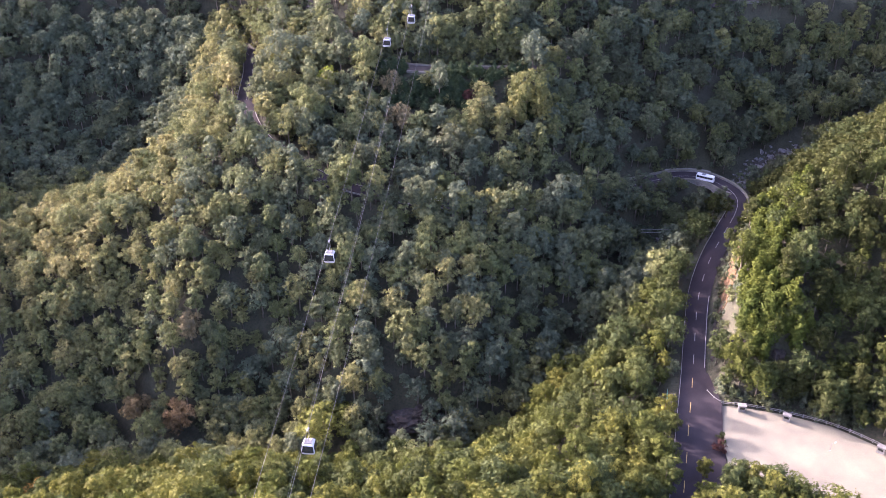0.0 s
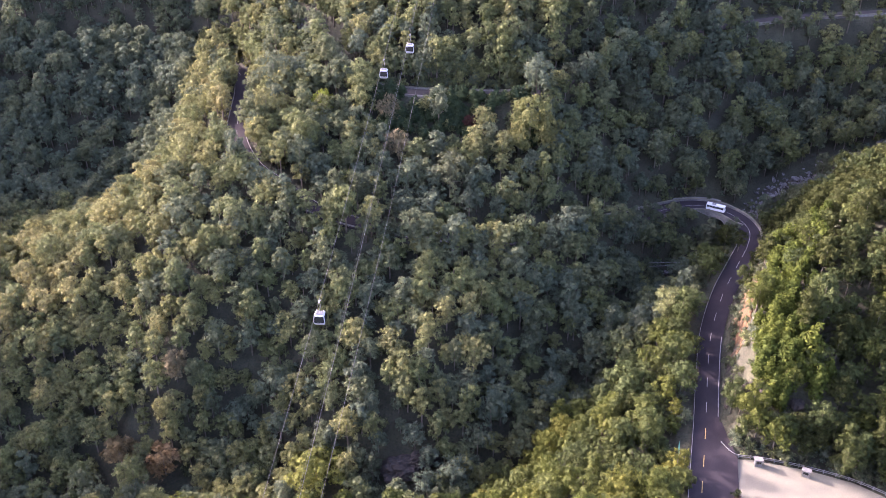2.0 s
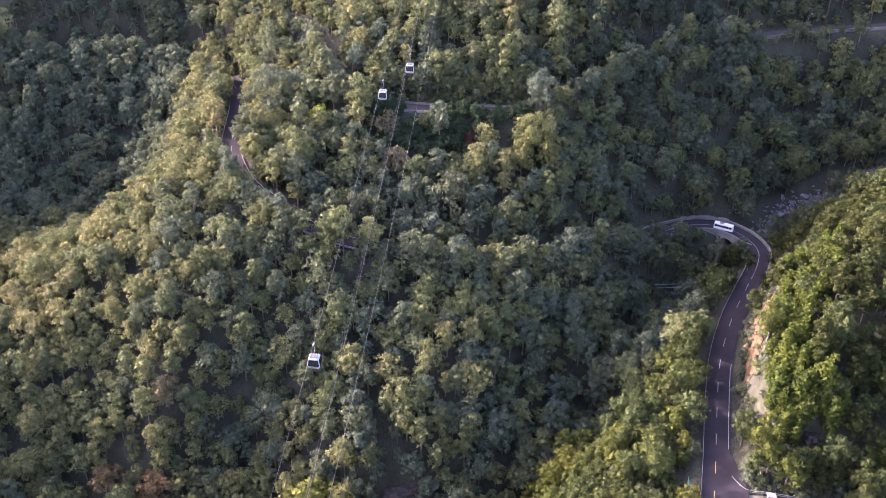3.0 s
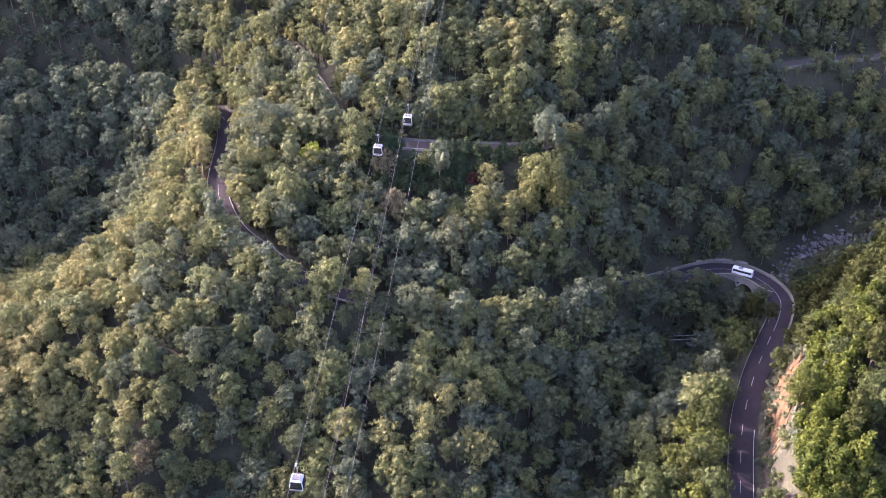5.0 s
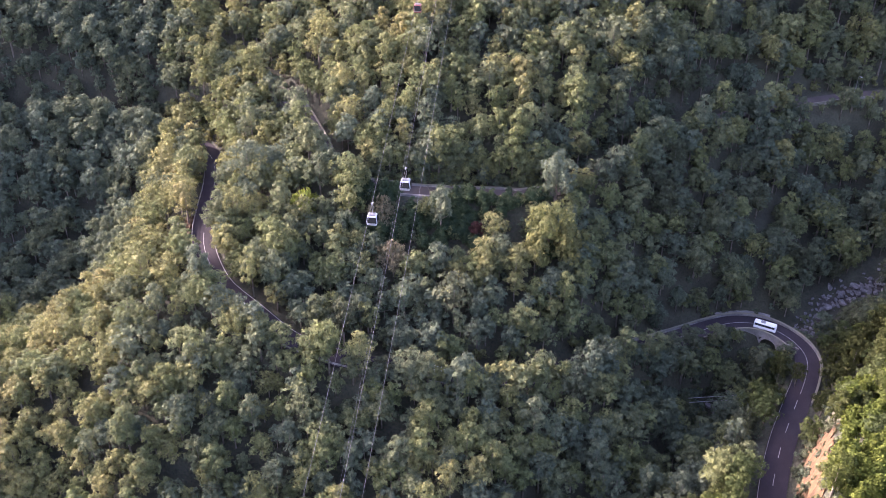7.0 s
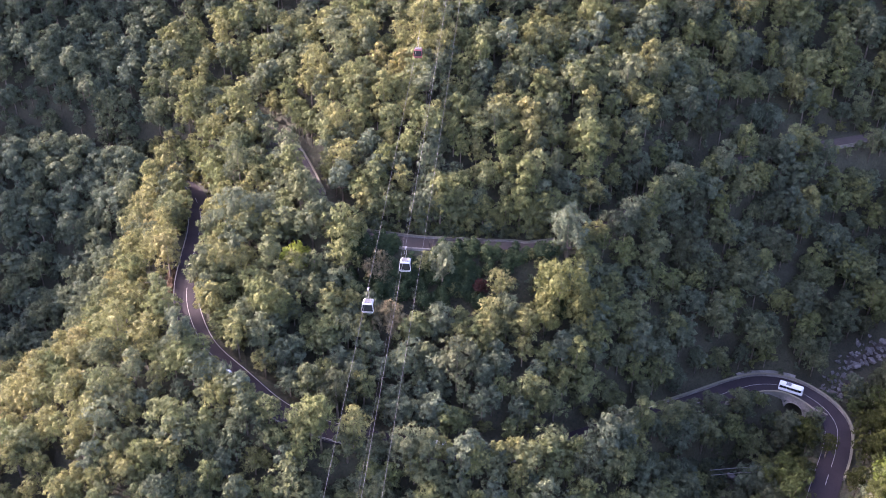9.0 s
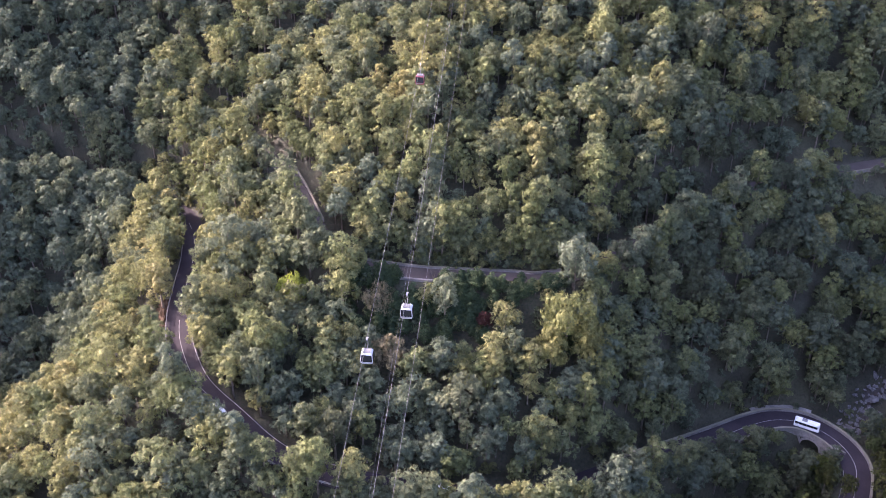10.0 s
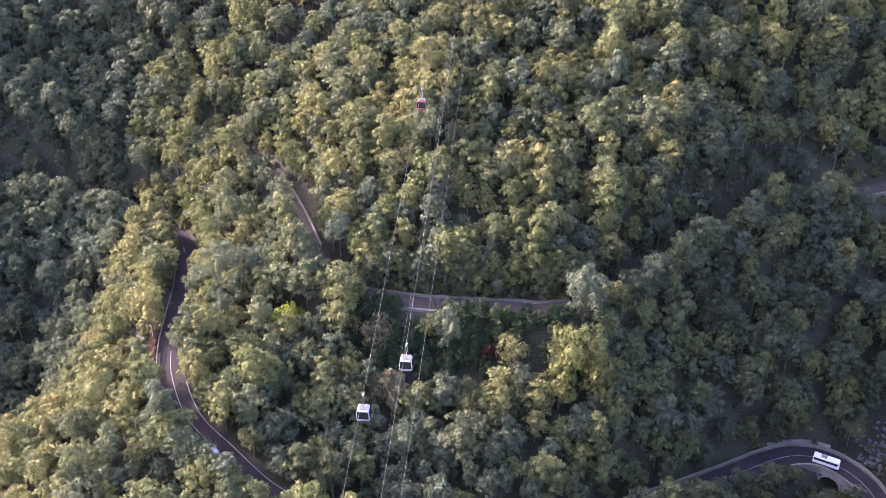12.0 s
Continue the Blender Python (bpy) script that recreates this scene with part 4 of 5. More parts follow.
    x, y = np.r_[x, UPPER_ROAD[row, 0] + o[:, 0] * 4.9], np.r_[y, UPPER_ROAD[row, 1] + o[:, 1] * 4.9]
    row = np.arange(along(UPPER_ROAD, -26, 333), along(UPPER_ROAD, 32, 328), 3)
    o = offsets(UPPER_ROAD)[row]
    side = -rng.uniform(5.2, 7.5, len(row))
    x, y = np.r_[x, UPPER_ROAD[row, 0] + o[:, 0] * side], np.r_[y, UPPER_ROAD[row, 1] + o[:, 1] * side]
    row = np.arange(along(UPPER_ROAD, -84, 402), along(UPPER_ROAD, -53, 379), 3)
    o = offsets(UPPER_ROAD)[row]
    x, y = np.r_[x, UPPER_ROAD[row, 0] + o[:, 0] * 4.6], np.r_[y, UPPER_ROAD[row, 1] + o[:, 1] * 4.6]
    row = np.arange(along(LOWER_ROAD, -79, 368), along(LOWER_ROAD, -150, 406), 3)
    o = offsets(LOWER_ROAD)[row]
    x, y = np.r_[x, LOWER_ROAD[row, 0] - o[:, 0] * 4.8], np.r_[y, LOWER_ROAD[row, 1] - o[:, 1] * 4.8]
    row = np.arange(along(LOWER_ROAD, -62, 299.5), along(LOWER_ROAD, -75, 352), 5)
    o = offsets(LOWER_ROAD)[row]
    x, y = np.r_[x, LOWER_ROAD[row, 0] + o[:, 0] * 5.6], np.r_[y, LOWER_ROAD[row, 1] + o[:, 1] * 5.6]
    extra = np.array([(75, 163), (79.5, 160.5), (84, 158), (88.5, 156.5), (93, 153.5), (70, 161), (92.5, 296), (96.5, 291), (99.4, 286), (84.5, 296), (78, 297.5), (94.8, 299.2), (-56, 391), (-50, 385.5), (-61, 396.5), (-45.5, 379)])
    x, y = np.r_[extra[:, 0], x], np.r_[extra[:, 1], y]
    row = np.arange(along(LOWER_ROAD, -44, 283.5), along(LOWER_ROAD, -66.5, 306), 2)
    o = offsets(LOWER_ROAD)[row]
    side = -rng.uniform(4.9, 6.4, len(row))
    x, y = np.r_[x, LOWER_ROAD[row, 0] + o[:, 0] * side], np.r_[y, LOWER_ROAD[row, 1] + o[:, 1] * side]
    return x, y, rng, len(row)


def scatter(kinds, pick, x, y, z, turn, size, tall, hue):
    """Many trees joined into the arrays of one mesh."""
    V, F, W, H, base = [], [], [], [], 0
    for k in range(len(x)):
        (cv, cf), (sv, sf) = kinds[pick[k]]
        c, s = math.cos(turn[k]), math.sin(turn[k])
        m = np.array([[c * size[k], -s * size[k], 0], [s * size[k], c * size[k], 0], [0, 0, tall[k]]])
        at = np.array([x[k], y[k], z[k]])
        V += [cv @ m.T + at, sv @ m.T + at]
        F += [cf + base, sf + base + len(cv)]
        W += [np.zeros(len(cf)), np.ones(len(sf))]
        H += [np.full(len(cv) + len(sv), hue[k])]
        base += len(cv) + len(sv)
    return np.vstack(V), np.vstack(F), np.concatenate(W), np.concatenate(H)


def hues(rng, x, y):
    """Leaf tone by place. Paler, yellower on the left spur and the near bank: partly true kinds, partly painted sun and
    haze. Darker in the gully and on its far side: painted shade.
    """
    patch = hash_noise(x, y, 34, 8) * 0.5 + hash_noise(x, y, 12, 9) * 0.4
    light_shift = ease((-20 - x) / 90) * (0.06 + 0.16 * ease((y - 225) / 60) * (1 - 0.8 * ease((y - 350) / 40))) - ease((y - 340) / 50) * 0.02 - ease((x - 82) / 8) * ease((300 - y) / 15) * 0.30 - ease((x - 10) / 70) * ease((y - 225) / 30) * 0.18 * (0.2 + 0.8 * ease((350 - y) / 30))
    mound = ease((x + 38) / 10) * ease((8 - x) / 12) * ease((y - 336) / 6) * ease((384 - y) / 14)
    h = rng.beta(1.6, 1.8, len(x)) * 0.72 + patch * 0.55 - 0.16 + light_shift + 0.16 * mound
    # Cool blue-green in the left valley stands in for distance haze.
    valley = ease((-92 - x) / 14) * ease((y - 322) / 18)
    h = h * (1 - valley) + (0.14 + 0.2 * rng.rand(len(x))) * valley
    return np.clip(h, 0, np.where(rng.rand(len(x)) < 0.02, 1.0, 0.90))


def wood():
    x, y, rng, screen = place_trees()
    z = land_height(x, y)
    n = len(x)
    kind = rng.randint(0, len(KINDS), n)
    turn = rng.uniform(0, 2 * math.pi, n)
    size = rng.triangular(0.62, 0.95, 1.42, n)
    tall = size * rng.uniform(0.85, 1.15, n)
    size[6:12], tall[6:12] = (1.3, 1.1, 0.7, 1.2, 1.2, 1.3), (1.35, 1.15, 0.7, 1.0, 1.0, 1.2)      # the group inside the road bend
    low = (x > -27) & (x < 28) & (y > 318) & (y < 327)
    size, tall = np.where(low, size * 0.7, size), np.where(low, tall * 0.5, tall)
    _, road_z = nearest(LOWER_ROAD, x[-screen:], y[-screen:])     # heights fitted so these trees hide the loop road from the early camera
    tall[-screen:] = np.clip((road_z + rng.uniform(6.5, 9.0, screen) - z[-screen:]) / 10.0, 0.6, 1.7)
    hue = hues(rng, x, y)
    single = np.where((y < 208) | ((x > 62) & (y < 262)))[0][:300]
    alone = np.zeros(n, bool)
    alone[single] = True
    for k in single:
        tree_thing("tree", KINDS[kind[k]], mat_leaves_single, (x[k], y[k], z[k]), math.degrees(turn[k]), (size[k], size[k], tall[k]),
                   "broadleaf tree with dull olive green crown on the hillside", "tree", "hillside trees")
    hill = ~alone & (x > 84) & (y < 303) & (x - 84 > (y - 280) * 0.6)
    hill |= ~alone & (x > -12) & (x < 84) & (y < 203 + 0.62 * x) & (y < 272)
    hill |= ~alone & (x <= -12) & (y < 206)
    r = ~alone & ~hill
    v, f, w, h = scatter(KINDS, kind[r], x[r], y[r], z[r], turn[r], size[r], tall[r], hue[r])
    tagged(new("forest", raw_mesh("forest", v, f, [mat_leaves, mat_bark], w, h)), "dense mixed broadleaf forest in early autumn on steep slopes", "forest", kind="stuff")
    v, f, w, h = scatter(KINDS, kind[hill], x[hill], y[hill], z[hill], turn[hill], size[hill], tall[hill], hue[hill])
    tagged(new("bank_wood", raw_mesh("bank_wood", v, f, [mat_knoll, mat_bark], w, h)), "yellow-green broadleaf wood on the near bank and knoll, shade in its colour", "wood", kind="stuff")
    m = 4600
    bx, by = rng.uniform(-200, 180, m), rng.uniform(150, 430, m)
    d1, _ = nearest(LOWER_ROAD, bx, by)
    d2, _ = nearest(UPPER_ROAD, bx, by)
    verge = rng.rand(m) < 0.10
    ok = (np.abs(bx + 8) < 40 + 0.42 * by) & (d1 > 5.0) & (d2 > 4.4) & (yard_distance(bx, by) > 1.2) & ~((bx > 66) & (bx < 77.5) & (by > 160) & (by < 212))
    ok &= (np.minimum(d1, d2) < 11) | verge
    ok &= ~((bx > -14) & (bx < -4) & (by > 322) & (by < 330))
    gully = rng.uniform((66, 276), (104, 308), (300, 2))
    keep = (nearest(LOWER_ROAD, gully[:, 0], gully[:, 1])[0] > 5.0) & (nearest(CHANNEL, gully[:, 0], gully[:, 1])[0] > 2.2)
    behind = rng.uniform((76, 186), (124, 204), (170, 2))
    keep2 = (yard_distance(behind[:, 0], behind[:, 1]) > 1.0) & (nearest(LOWER_ROAD, behind[:, 0], behind[:, 1])[0] > 6)
    shade = np.vstack([rng.uniform((30, 334), (190, 402), (420, 2)), rng.uniform((-200, 366), (-60, 432), (320, 2)), rng.uniform((-60, 300), (30, 326), (120, 2)), rng.uniform((-104, 345), (-56, 404), (220, 2))])
    row = rng.randint(along(UPPER_ROAD, -26, 333), along(UPPER_ROAD, 30, 328), 70)
    back = rng.uniform(4.3, 7.0, (70, 1))
    shade = np.vstack([shade, UPPER_ROAD[row, :2] - offsets(UPPER_ROAD)[row] * back])
    keep3 = (nearest(LOWER_ROAD, shade[:, 0], shade[:, 1])[0] > 4.6) & (nearest(UPPER_ROAD, shade[:, 0], shade[:, 1])[0] > 4.0)
    bx, by = np.r_[bx[ok], gully[keep, 0], behind[keep2, 0], shade[keep3, 0]], np.r_[by[ok], gully[keep, 1], behind[keep2, 1], shade[keep3, 1]]
    i = rng.randint(along(LOWER_ROAD, 75, 216), along(LOWER_ROAD, 92, 268), 110)
    d = np.where(rng.rand(110) < 0.25, rng.uniform(5.6, 8.5, 110), rng.uniform(8.5, 14.5, 110))
    bx, by = np.r_[bx, LOWER_ROAD[i, 0] + offsets(LOWER_ROAD)[i, 0] * d], np.r_[by, LOWER_ROAD[i, 1] + offsets(LOWER_ROAD)[i, 1] * d]
    verge_row = np.arange(len(bx)) >= len(bx) - 110
    bare = (by > 239) & (by < 266) & (bx - np.interp(by, LOWER_ROAD[:90, 1], LOWER_ROAD[:90, 0]) > 6.2) & (bx - np.interp(by, LOWER_ROAD[:90, 1], LOWER_ROAD[:90, 0]) < 12.5)
    bx, by, verge_row = bx[~bare], by[~bare], verge_row[~bare]
    k = len(bx)
    s = rng.uniform(0.7, 1.25, k) * np.where(verge_row, 0.7, 1.0)
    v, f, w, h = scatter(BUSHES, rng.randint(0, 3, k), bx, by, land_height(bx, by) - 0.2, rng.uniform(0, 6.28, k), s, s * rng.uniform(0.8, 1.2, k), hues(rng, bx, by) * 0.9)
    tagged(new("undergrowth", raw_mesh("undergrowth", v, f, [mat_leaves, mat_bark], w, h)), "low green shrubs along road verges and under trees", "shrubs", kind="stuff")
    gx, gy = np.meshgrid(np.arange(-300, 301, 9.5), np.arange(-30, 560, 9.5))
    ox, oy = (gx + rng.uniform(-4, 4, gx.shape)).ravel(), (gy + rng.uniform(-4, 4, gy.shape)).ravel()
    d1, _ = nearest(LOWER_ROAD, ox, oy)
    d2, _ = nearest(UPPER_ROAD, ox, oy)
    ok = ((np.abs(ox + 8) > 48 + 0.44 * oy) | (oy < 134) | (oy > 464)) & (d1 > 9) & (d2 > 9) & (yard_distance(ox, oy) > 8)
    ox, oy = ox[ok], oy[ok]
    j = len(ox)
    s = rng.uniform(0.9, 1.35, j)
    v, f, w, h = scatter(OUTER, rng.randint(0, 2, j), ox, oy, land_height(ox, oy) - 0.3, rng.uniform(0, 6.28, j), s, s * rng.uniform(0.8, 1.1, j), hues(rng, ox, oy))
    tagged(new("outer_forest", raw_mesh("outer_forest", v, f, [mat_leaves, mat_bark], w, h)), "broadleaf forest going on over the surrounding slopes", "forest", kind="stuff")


wood()


# ---- single trees and shrubs that stand out ----
def at_ground(x, y, sink=0.1):
    return (x, y, float(land_height(np.array([x]), np.array([y]))[0]) - sink)


def stand_outs():
    wide = broadleaf(41, 5.0, 10.0, 34, 1000, 0.95, 0.2)
    round_ = broadleaf(42, 3.6, 7.5, 22, 620, 0.85, 0.15)
    tree_thing("tree", wide, mat_yellow, at_ground(-36.5, 215.5), 20, (1.75, 1.75, 1.3), "broad yellow-green tree in the valley bottom", "tree")
    tree_thing("tree", round_, mat_rust, at_ground(-99.5, 231), 60, (1.5, 1.5, 1.45), "round rust-brown autumn tree at the slope foot", "tree")
    tree_thing("tree", round_, mat_rust, at_ground(-84.5, 226), 160, (1.6, 1.6, 1.5), "round rust-brown autumn tree at the slope foot", "tree")
    tree_thing("tree", round_, mat_orange, at_ground(-119.5, 198), 10, (1.35, 1.35, 1.2), "round orange-yellow autumn tree on the near bank", "tree")
    tree_thing("tree", round_, mat_bright, at_ground(-42, 323), 100, (1.3, 1.3, 1.6), "bright yellow-green tree among darker trees", "tree")
    tree_thing("tree", round_, mat_bright, at_ground(-57, 362), 220, (0.85, 0.85, 0.85), "bright yellow-green tree among darker trees", "tree")
    tree_thing("tree", round_, mat_red, at_ground(9, 315), 30, (0.6, 0.6, 0.75), "small reddish-brown tree below the upper road", "tree")
    for x, y, turn, w, h in ((29.5, 309.5, 120, 1.25, 1.75), (35.5, 306.5, 20, 1.05, 1.5), (25.5, 304.5, 250, 0.9, 1.3)):
        tree_thing("tree", wide, mat_pale, at_ground(x, y), turn, (w, w, h), "tall pale olive tree below the upper road", "tree", "pale olive trees")
    tree_thing("tree", wide, mat_brown, at_ground(-18.5, 320), 200, (0.85, 0.85, 1.05), "dull brownish tree thinning of leaves below the upper road", "tree")
    tree_thing("tree", wide, mat_brown, at_ground(-14.7, 306), 310, (0.95, 0.95, 1.1), "dull brownish tree thinning of leaves on the slope", "tree")
    tree_thing("tree", wide, mat_pale, at_ground(-50, 336), 75, (1.1, 1.1, 1.1), "broad pale green tree beside the road loop", "tree")
    tree_thing("tree", wide, mat_brown, at_ground(-82, 244), 40, (0.9, 0.9, 1.15), "dull brownish tree thinning of leaves on the slope", "tree")
    tree_thing("shrub", BUSHES[2], mat_red, at_ground(-74.5, 176.6), 40, (1.5, 1.5, 1.5), "dark red shrub on the near bank", "shrub")
    tree_thing("shrub", BUSHES[0], mat_red, at_ground(71.6, 178.0, -0.2), 0, (1.3, 1.3, 1.0), "dark red shrub beside the road", "shrub")
    tree_thing("shrub", BUSHES[1], mat_leaves_single, at_ground(72.9, 181.8, -0.2), 0, (1.1, 1.1, 1.0), "yellow-green shrub beside the road", "shrub")
    rng = np.random.RandomState(8)
    for x, y, s in ((97, 213, 1.15), (93.4, 210.5, 0.95), (97.6, 206.5, 1.0), (84.8, 213.5, 1.0), (91.3, 217, 1.05), (98.5, 255, 1.0), (90.5, 239, 0.9), (87.5, 216.5, 0.95),
                    (89.5, 222.5, 0.9), (92.5, 230, 0.85), (94.5, 243, 0.85), (97, 249, 0.9), (86, 220, 0.8), (95.6, 219.5, 0.9), (101.5, 260, 0.9), (92, 235.5, 0.9),
                    (99.5, 222, 0.85), (86.8, 226, 0.7), (88.5, 232, 0.75), (90, 207.5, 0.9), (94, 214, 1.0), (86.5, 211.5, 0.8), (101, 209, 0.9), (93.5, 225, 0.9), (96, 231, 0.85), (88, 219, 0.9), (96, 237, 0.8), (103.5, 266, 0.9), (89.0, 211, 0.8)):
        tree_thing("cypress_tree", SPIRES[rng.randint(3)], mat_cypress, at_ground(x, y), rng.uniform(0, 360), (s * 1.35, s * 1.35, s * 1.35), "dense bright green columnar cypress tree on the knoll", "cypress tree", "knoll cypresses")
    lo, hi = along(LOWER_ROAD, 72, 210), along(LOWER_ROAD, 95, 274)
    for k in range(46):
        i, d, s = rng.randint(lo, hi), rng.uniform(12.5, 24), rng.uniform(0.75, 1.1)
        x, y = LOWER_ROAD[i, 0] + offsets(LOWER_ROAD)[i, 0] * d, LOWER_ROAD[i, 1] + offsets(LOWER_ROAD)[i, 1] * d
        tree_thing("cypress_tree", SPIRES[rng.randint(3)], mat_cypress, at_ground(x, y), rng.uniform(0, 360), (s * 1.4, s * 1.4, s * 1.3), "dense bright green columnar cypress tree on the knoll", "cypress tree", "knoll cypresses")
    for k in range(16):
        x, y, s = rng.uniform(14, 66), rng.uniform(148, 163), rng.uniform(0.85, 1.15)
        if abs(x - 59) < 6:
            continue
        tree_thing("cypress_tree", SPIRES[rng.randint(3)], mat_cypress, at_ground(x, y), rng.uniform(0, 360), (s * 1.2, s * 1.2, s), "dense dark green young cypress tree on the near bank", "cypress tree", "near bank cypresses")
    o = offsets(UPPER_ROAD)
    for k in range(150):
        i = rng.randint(along(UPPER_ROAD, -25, 336.5), along(UPPER_ROAD, 29, 329))
        d, sc = (rng.uniform(3.9, 5.2), rng.uniform(0.6, 0.8)) if k < 24 else (rng.uniform(4.6, 17), rng.uniform(0.5, 0.85))
        x, y = UPPER_ROAD[i, 0] + o[i, 0] * d, UPPER_ROAD[i, 1] + o[i, 1] * d
        if -13.5 < x < -4.5 and d < 8 or (x - 9) ** 2 + (y - 315) ** 2 < 9:
            continue
        tree_thing("young_pine", SPIRES[rng.randint(3)], mat_pine, at_ground(x, y), rng.uniform(0, 360), (sc * 1.35, sc * 1.35, sc * 0.95), "young dark green pine on the terrace below the upper road", "pine tree", "terrace pines")
    for x, y in ((-12.6, 328.2), (-4.4, 327.4), (-2.0, 326.5)):
        bm = bmesh.new()
        for k in range(9):
            a, r, h = rng.uniform(0, 6.28), rng.uniform(0.4, 1.3), rng.uniform(3.0, 5.5)
            tube(bm, [(0, 0, -0.4), (math.cos(a) * r * 0.4, math.sin(a) * r * 0.4, h * 0.5), (math.cos(a) * r, math.sin(a) * r, h)], 0.06, 0.012, 4)
        t = part("bare_shrub", bm, mat_bark)
        t.matrix_basis = Matrix.Translation(at_ground(x, y))
        tagged(t, "leafless brown shrub with upright twigs below the wall", "bare shrub", "bare shrubs")


stand_outs()


# ---- bare rock, soil and the stream bed ----
def bank(name, line, lo, hi, near, far, lift, mat, label, category, seed):
    """A rough bare face that lies on the land beside a road."""
    o = offsets(line)
    S, W = int((hi - lo) * 1.5), 16
    v, f, rims = [], [], []
    for i in range(S + 1):
        s = lo + (hi - lo) * i / S
        k = min(int(s), len(line) - 1)
        edge = math.sin(math.pi * i / S) ** 0.5
        for j in range(W + 1):
            d = near + (far - near) * (j / W) * (0.35 + 0.45 * edge + 0.4 * noise.noise((s * 0.21, seed, 0.5)))
            v.append([line[k, 0] + o[k, 0] * d + 0.3 * math.sin(i * 1.7), line[k, 1] + o[k, 1] * d, 0])
            rims.append(min(i, S - i, j, W - j))
    v = np.array(v)
    v[:, 2] = land_height(v[:, 0], v[:, 1])
    for p, rim in zip(v, rims):
        x, y = p[0], p[1]
        r = noise.noise((x * 0.45, y * 0.45, seed)) + 0.6 * noise.noise((x * 1.3, y * 1.3, seed + 5)) + 0.3 * noise.noise((x * 3.1, y * 3.1, seed))
        p[2] += -0.5 if rim == 0 else lift * (0.6 + 0.8 * r)
    for i in range(S):
        for j in range(W):
            a = i * (W + 1) + j
            f.append((a, a + 1, a + W + 2, a + W + 1))
    return tagged(new(name, mesh_from(name, v, f, mat)), label, category, kind="structure")


def bare_ground():
    a, c = along(LOWER_ROAD, 76, 226), along(LOWER_ROAD, 91, 266)
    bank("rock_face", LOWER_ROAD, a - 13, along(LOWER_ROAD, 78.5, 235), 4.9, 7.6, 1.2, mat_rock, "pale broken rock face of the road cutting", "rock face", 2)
    bank("soil_bank", LOWER_ROAD, along(LOWER_ROAD, 77, 229.5), c + 2, 5.4, 12.5, 0.9, mat_soil, "dry orange-brown grassy soil bank above the road", "soil bank", 4)
    for x, y, turn, big in ((82.8, 211.8, 20, 1.0), (93.4, 205.8, 70, 1.0), (86.5, 209.0, 140, 1.0), (-11.5, 217.5, 8, 2.6), (-4.5, 219, 30, 2.0)):
        bm = bmesh.new()
        bmesh.ops.create_icosphere(bm, subdivisions=4, radius=1.0)
        for p in bm.verts:
            q = p.co * 1.5
            p.co *= 1 + 0.4 * noise.noise((q.x + x, q.y, q.z)) + 0.22 * noise.noise((q.x * 3 + y, q.y * 3, q.z * 3)) + 0.1 * noise.noise((q.x * 8, q.y * 8, q.z * 8))
            p.co = (p.co.x * 2.6 * big, p.co.y * 1.6 * big, p.co.z * 1.3 * big)
        crag = part("rock_outcrop", bm, mat_rock)
        crag.matrix_basis = Matrix.Translation(at_ground(x, y, -0.4)) @ pose(0, 0, 0, 0, 0, turn)
        tagged(crag, "pale weathered rock outcrop among the shrubs", "rock", "rock outcrops")
    s = along(LOWER_ROAD, -74, 327)
    bank("soil_bank", LOWER_ROAD, s - 7, s + 6, -3.8, -8.0, 0.9, mat_soil, "bare orange soil slip beside the road", "soil bank", 7)


bare_ground()


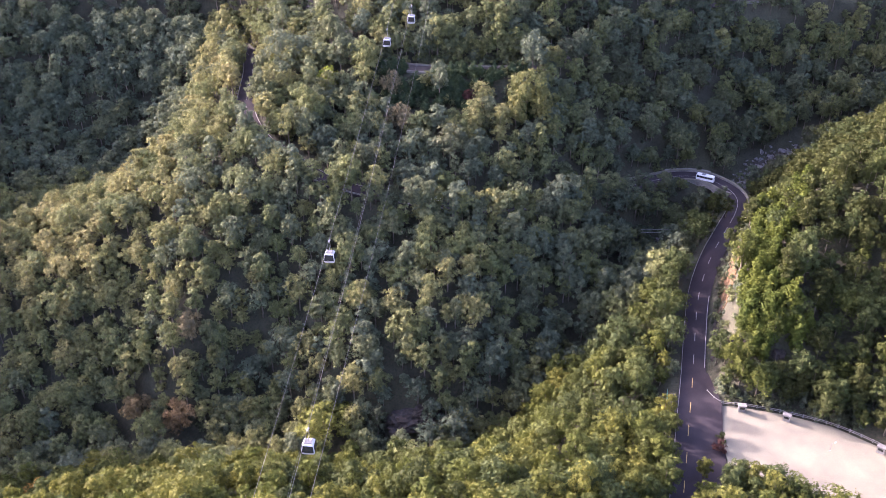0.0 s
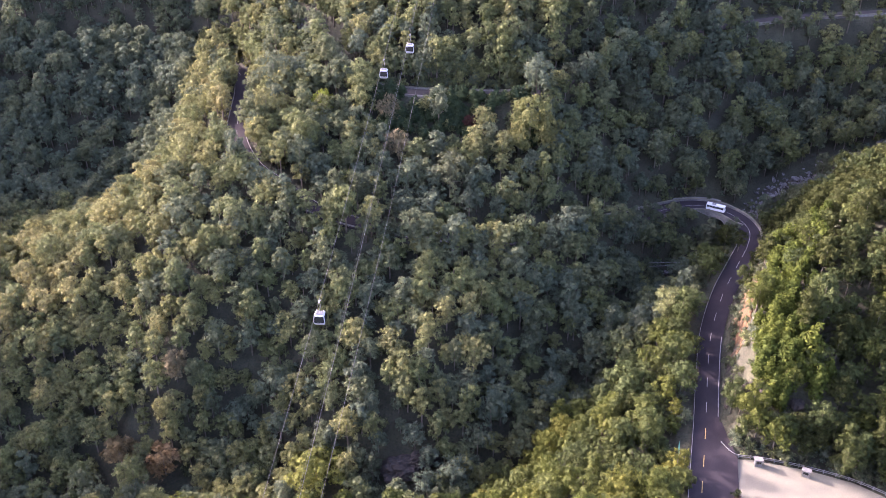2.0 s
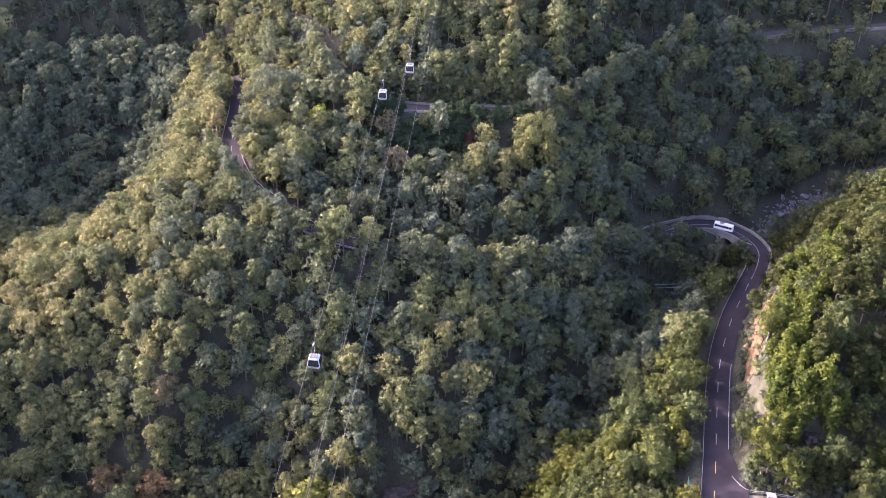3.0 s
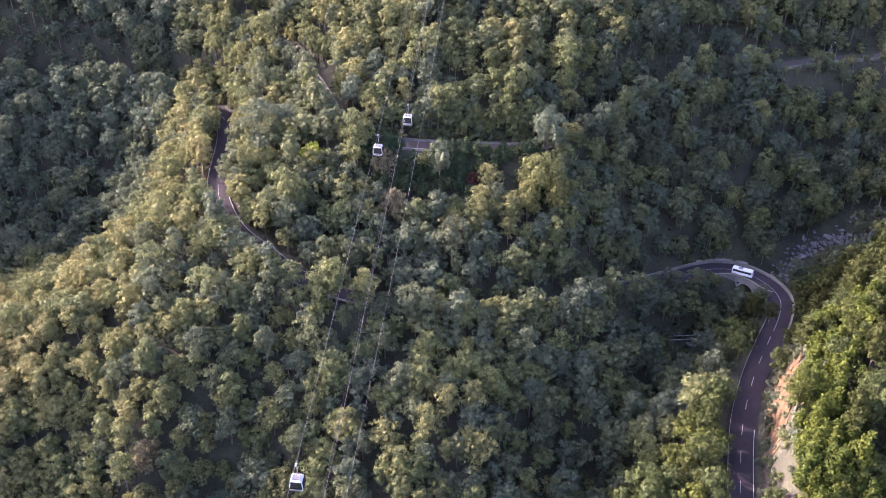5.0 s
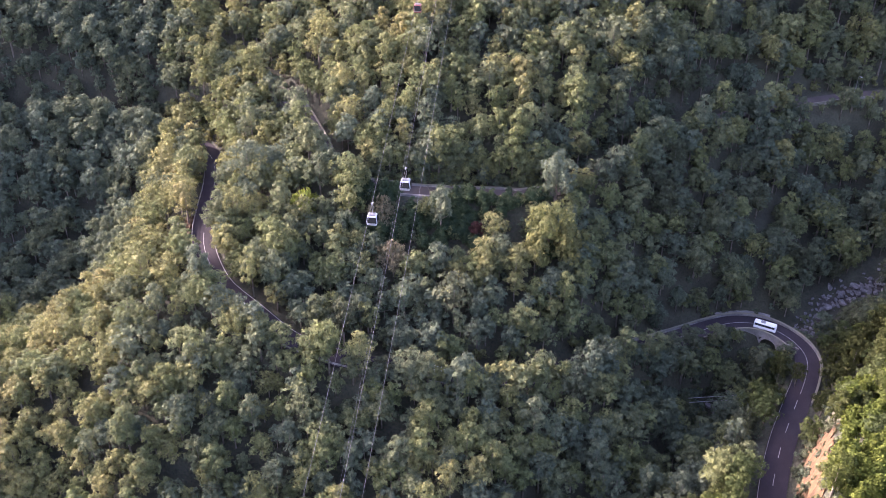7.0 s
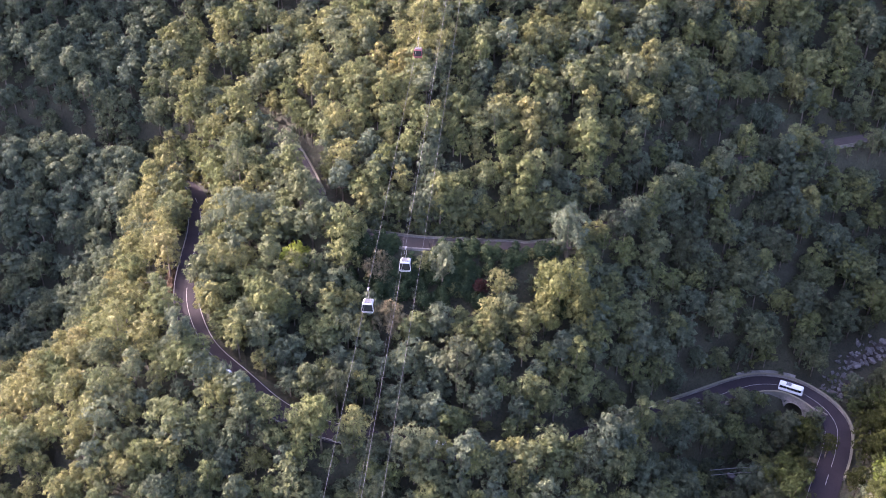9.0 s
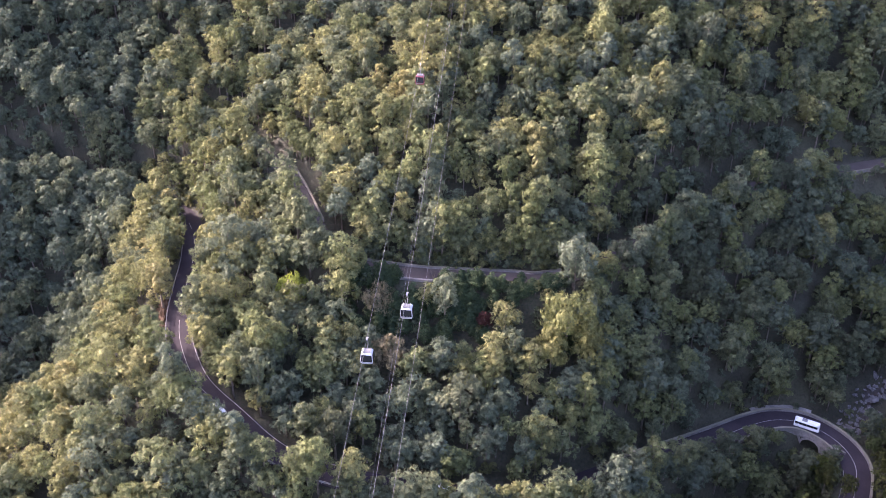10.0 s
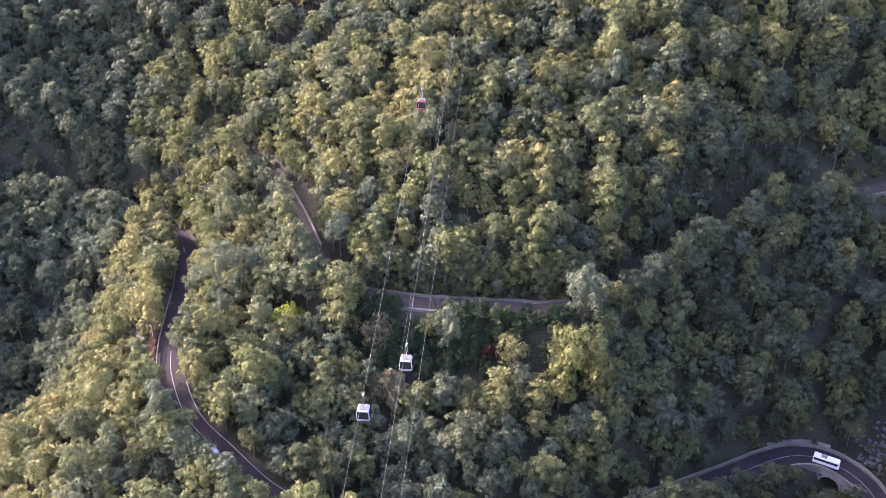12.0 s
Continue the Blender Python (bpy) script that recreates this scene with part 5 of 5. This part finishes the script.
def boulders():
    rng = np.random.RandomState(12)
    meshes = []
    for k in range(5):
        bm = bmesh.new()
        bmesh.ops.create_icosphere(bm, subdivisions=2, radius=1.0)
        for p in bm.verts:
            q = p.co * 1.1
            p.co *= 1 + 0.45 * noise.noise((q.x + k * 7, q.y, q.z)) + 0.2 * noise.noise((q.x * 2.6, q.y * 2.6 + k, q.z * 2.6))
        for _ in range(9):      # broken, flat faces
            d = Vector((rng.normal(), rng.normal(), rng.normal())).normalized()
            cut = rng.uniform(0.45, 0.85)
            for p in bm.verts:
                over = p.co.dot(d) - cut
                if over > 0:
                    p.co -= d * over
        for p in bm.verts:
            p.co.z *= 0.7
        me = bpy.data.meshes.new("boulder")
        bm.to_mesh(me)
        bm.free()
        me.materials.append(mat_boulder)
        meshes.append(me)
    bed = BED
    low = smooth_line([(92, 300, 0), (84, 294, 0), (72, 283, 0)])
    bank("stream_bed", bed, 1, len(bed) - 2, -2.4, 2.8, 0.12, mat_rock, "grey gravel and stones of the dry stream bed", "stream bed", 9)
    for line, count, spread in ((bed, 270, 3.4), (low, 26, 2.5)):
        for k in range(count):
            p = line[rng.randint(len(line))]
            x, y = p[0] + rng.normal() * spread * 0.55, p[1] + rng.normal() * spread * 0.6
            s = rng.uniform(0.25, 0.95) * (2.0 if rng.rand() < 0.2 else 1.0)
            ob = new("boulder", meshes[rng.randint(5)])
            z = at_ground(x, y, 0)[2]
            ob.matrix_basis = pose(x, y, z + 0.3 * s, rng.uniform(-38, 38), rng.uniform(-38, 38), rng.uniform(0, 360)) @ Matrix.Diagonal((s * rng.uniform(0.9, 1.6), s, s, 1))
            tagged(ob, "rough grey boulder in the dry stream bed", "boulder", "stream boulders")


boulders()


# ---- small things by the road ----
def net_fence():
    """Turquoise mesh panel on posts beside the road."""
    m, n, b = material("turquoise_net", 0.7)
    b.inputs["Base Color"].default_value = (0.05, 0.22, 0.16, 1)
    fence = empty("net_fence", at_ground(61.8, 197.5, 0), 80)
    for k in range(3):
        bm = bmesh.new()
        tube(bm, [(k * 1.6 - 1.6, 0, -0.4), (k * 1.6 - 1.6, 0, 3.4)], 0.05, 0.05, 6)
        part("post", bm, mat_rail, fence)
    bm = bmesh.new()
    for k in range(17):
        box(bm, 0.05, 0.03, 2.0, (k * 0.2 - 1.6, 0.03, 2.3))
    for k in range(11):
        box(bm, 3.2, 0.03, 0.05, (0, 0.06, 1.3 + k * 0.2))
    part("net", bm, m, fence, "turquoise woven net")
    tagged(fence, "turquoise net panel on posts beside the road", "net fence")


net_fence()


def pipes():
    for y, z in ((288, -1.0), (286.5, -1.3)):
        bm = bmesh.new()
        tube(bm, [(70, y - 2, z + 1.5), (78, y, z + 0.4), (86, y + 1, z), (93, y + 3, z + 0.8)], 0.09, 0.09, 6)
        tagged(part("water_pipe", bm, mat_rail), "thin pale water pipe crossing the gully", "pipe", "water pipes")


pipes()
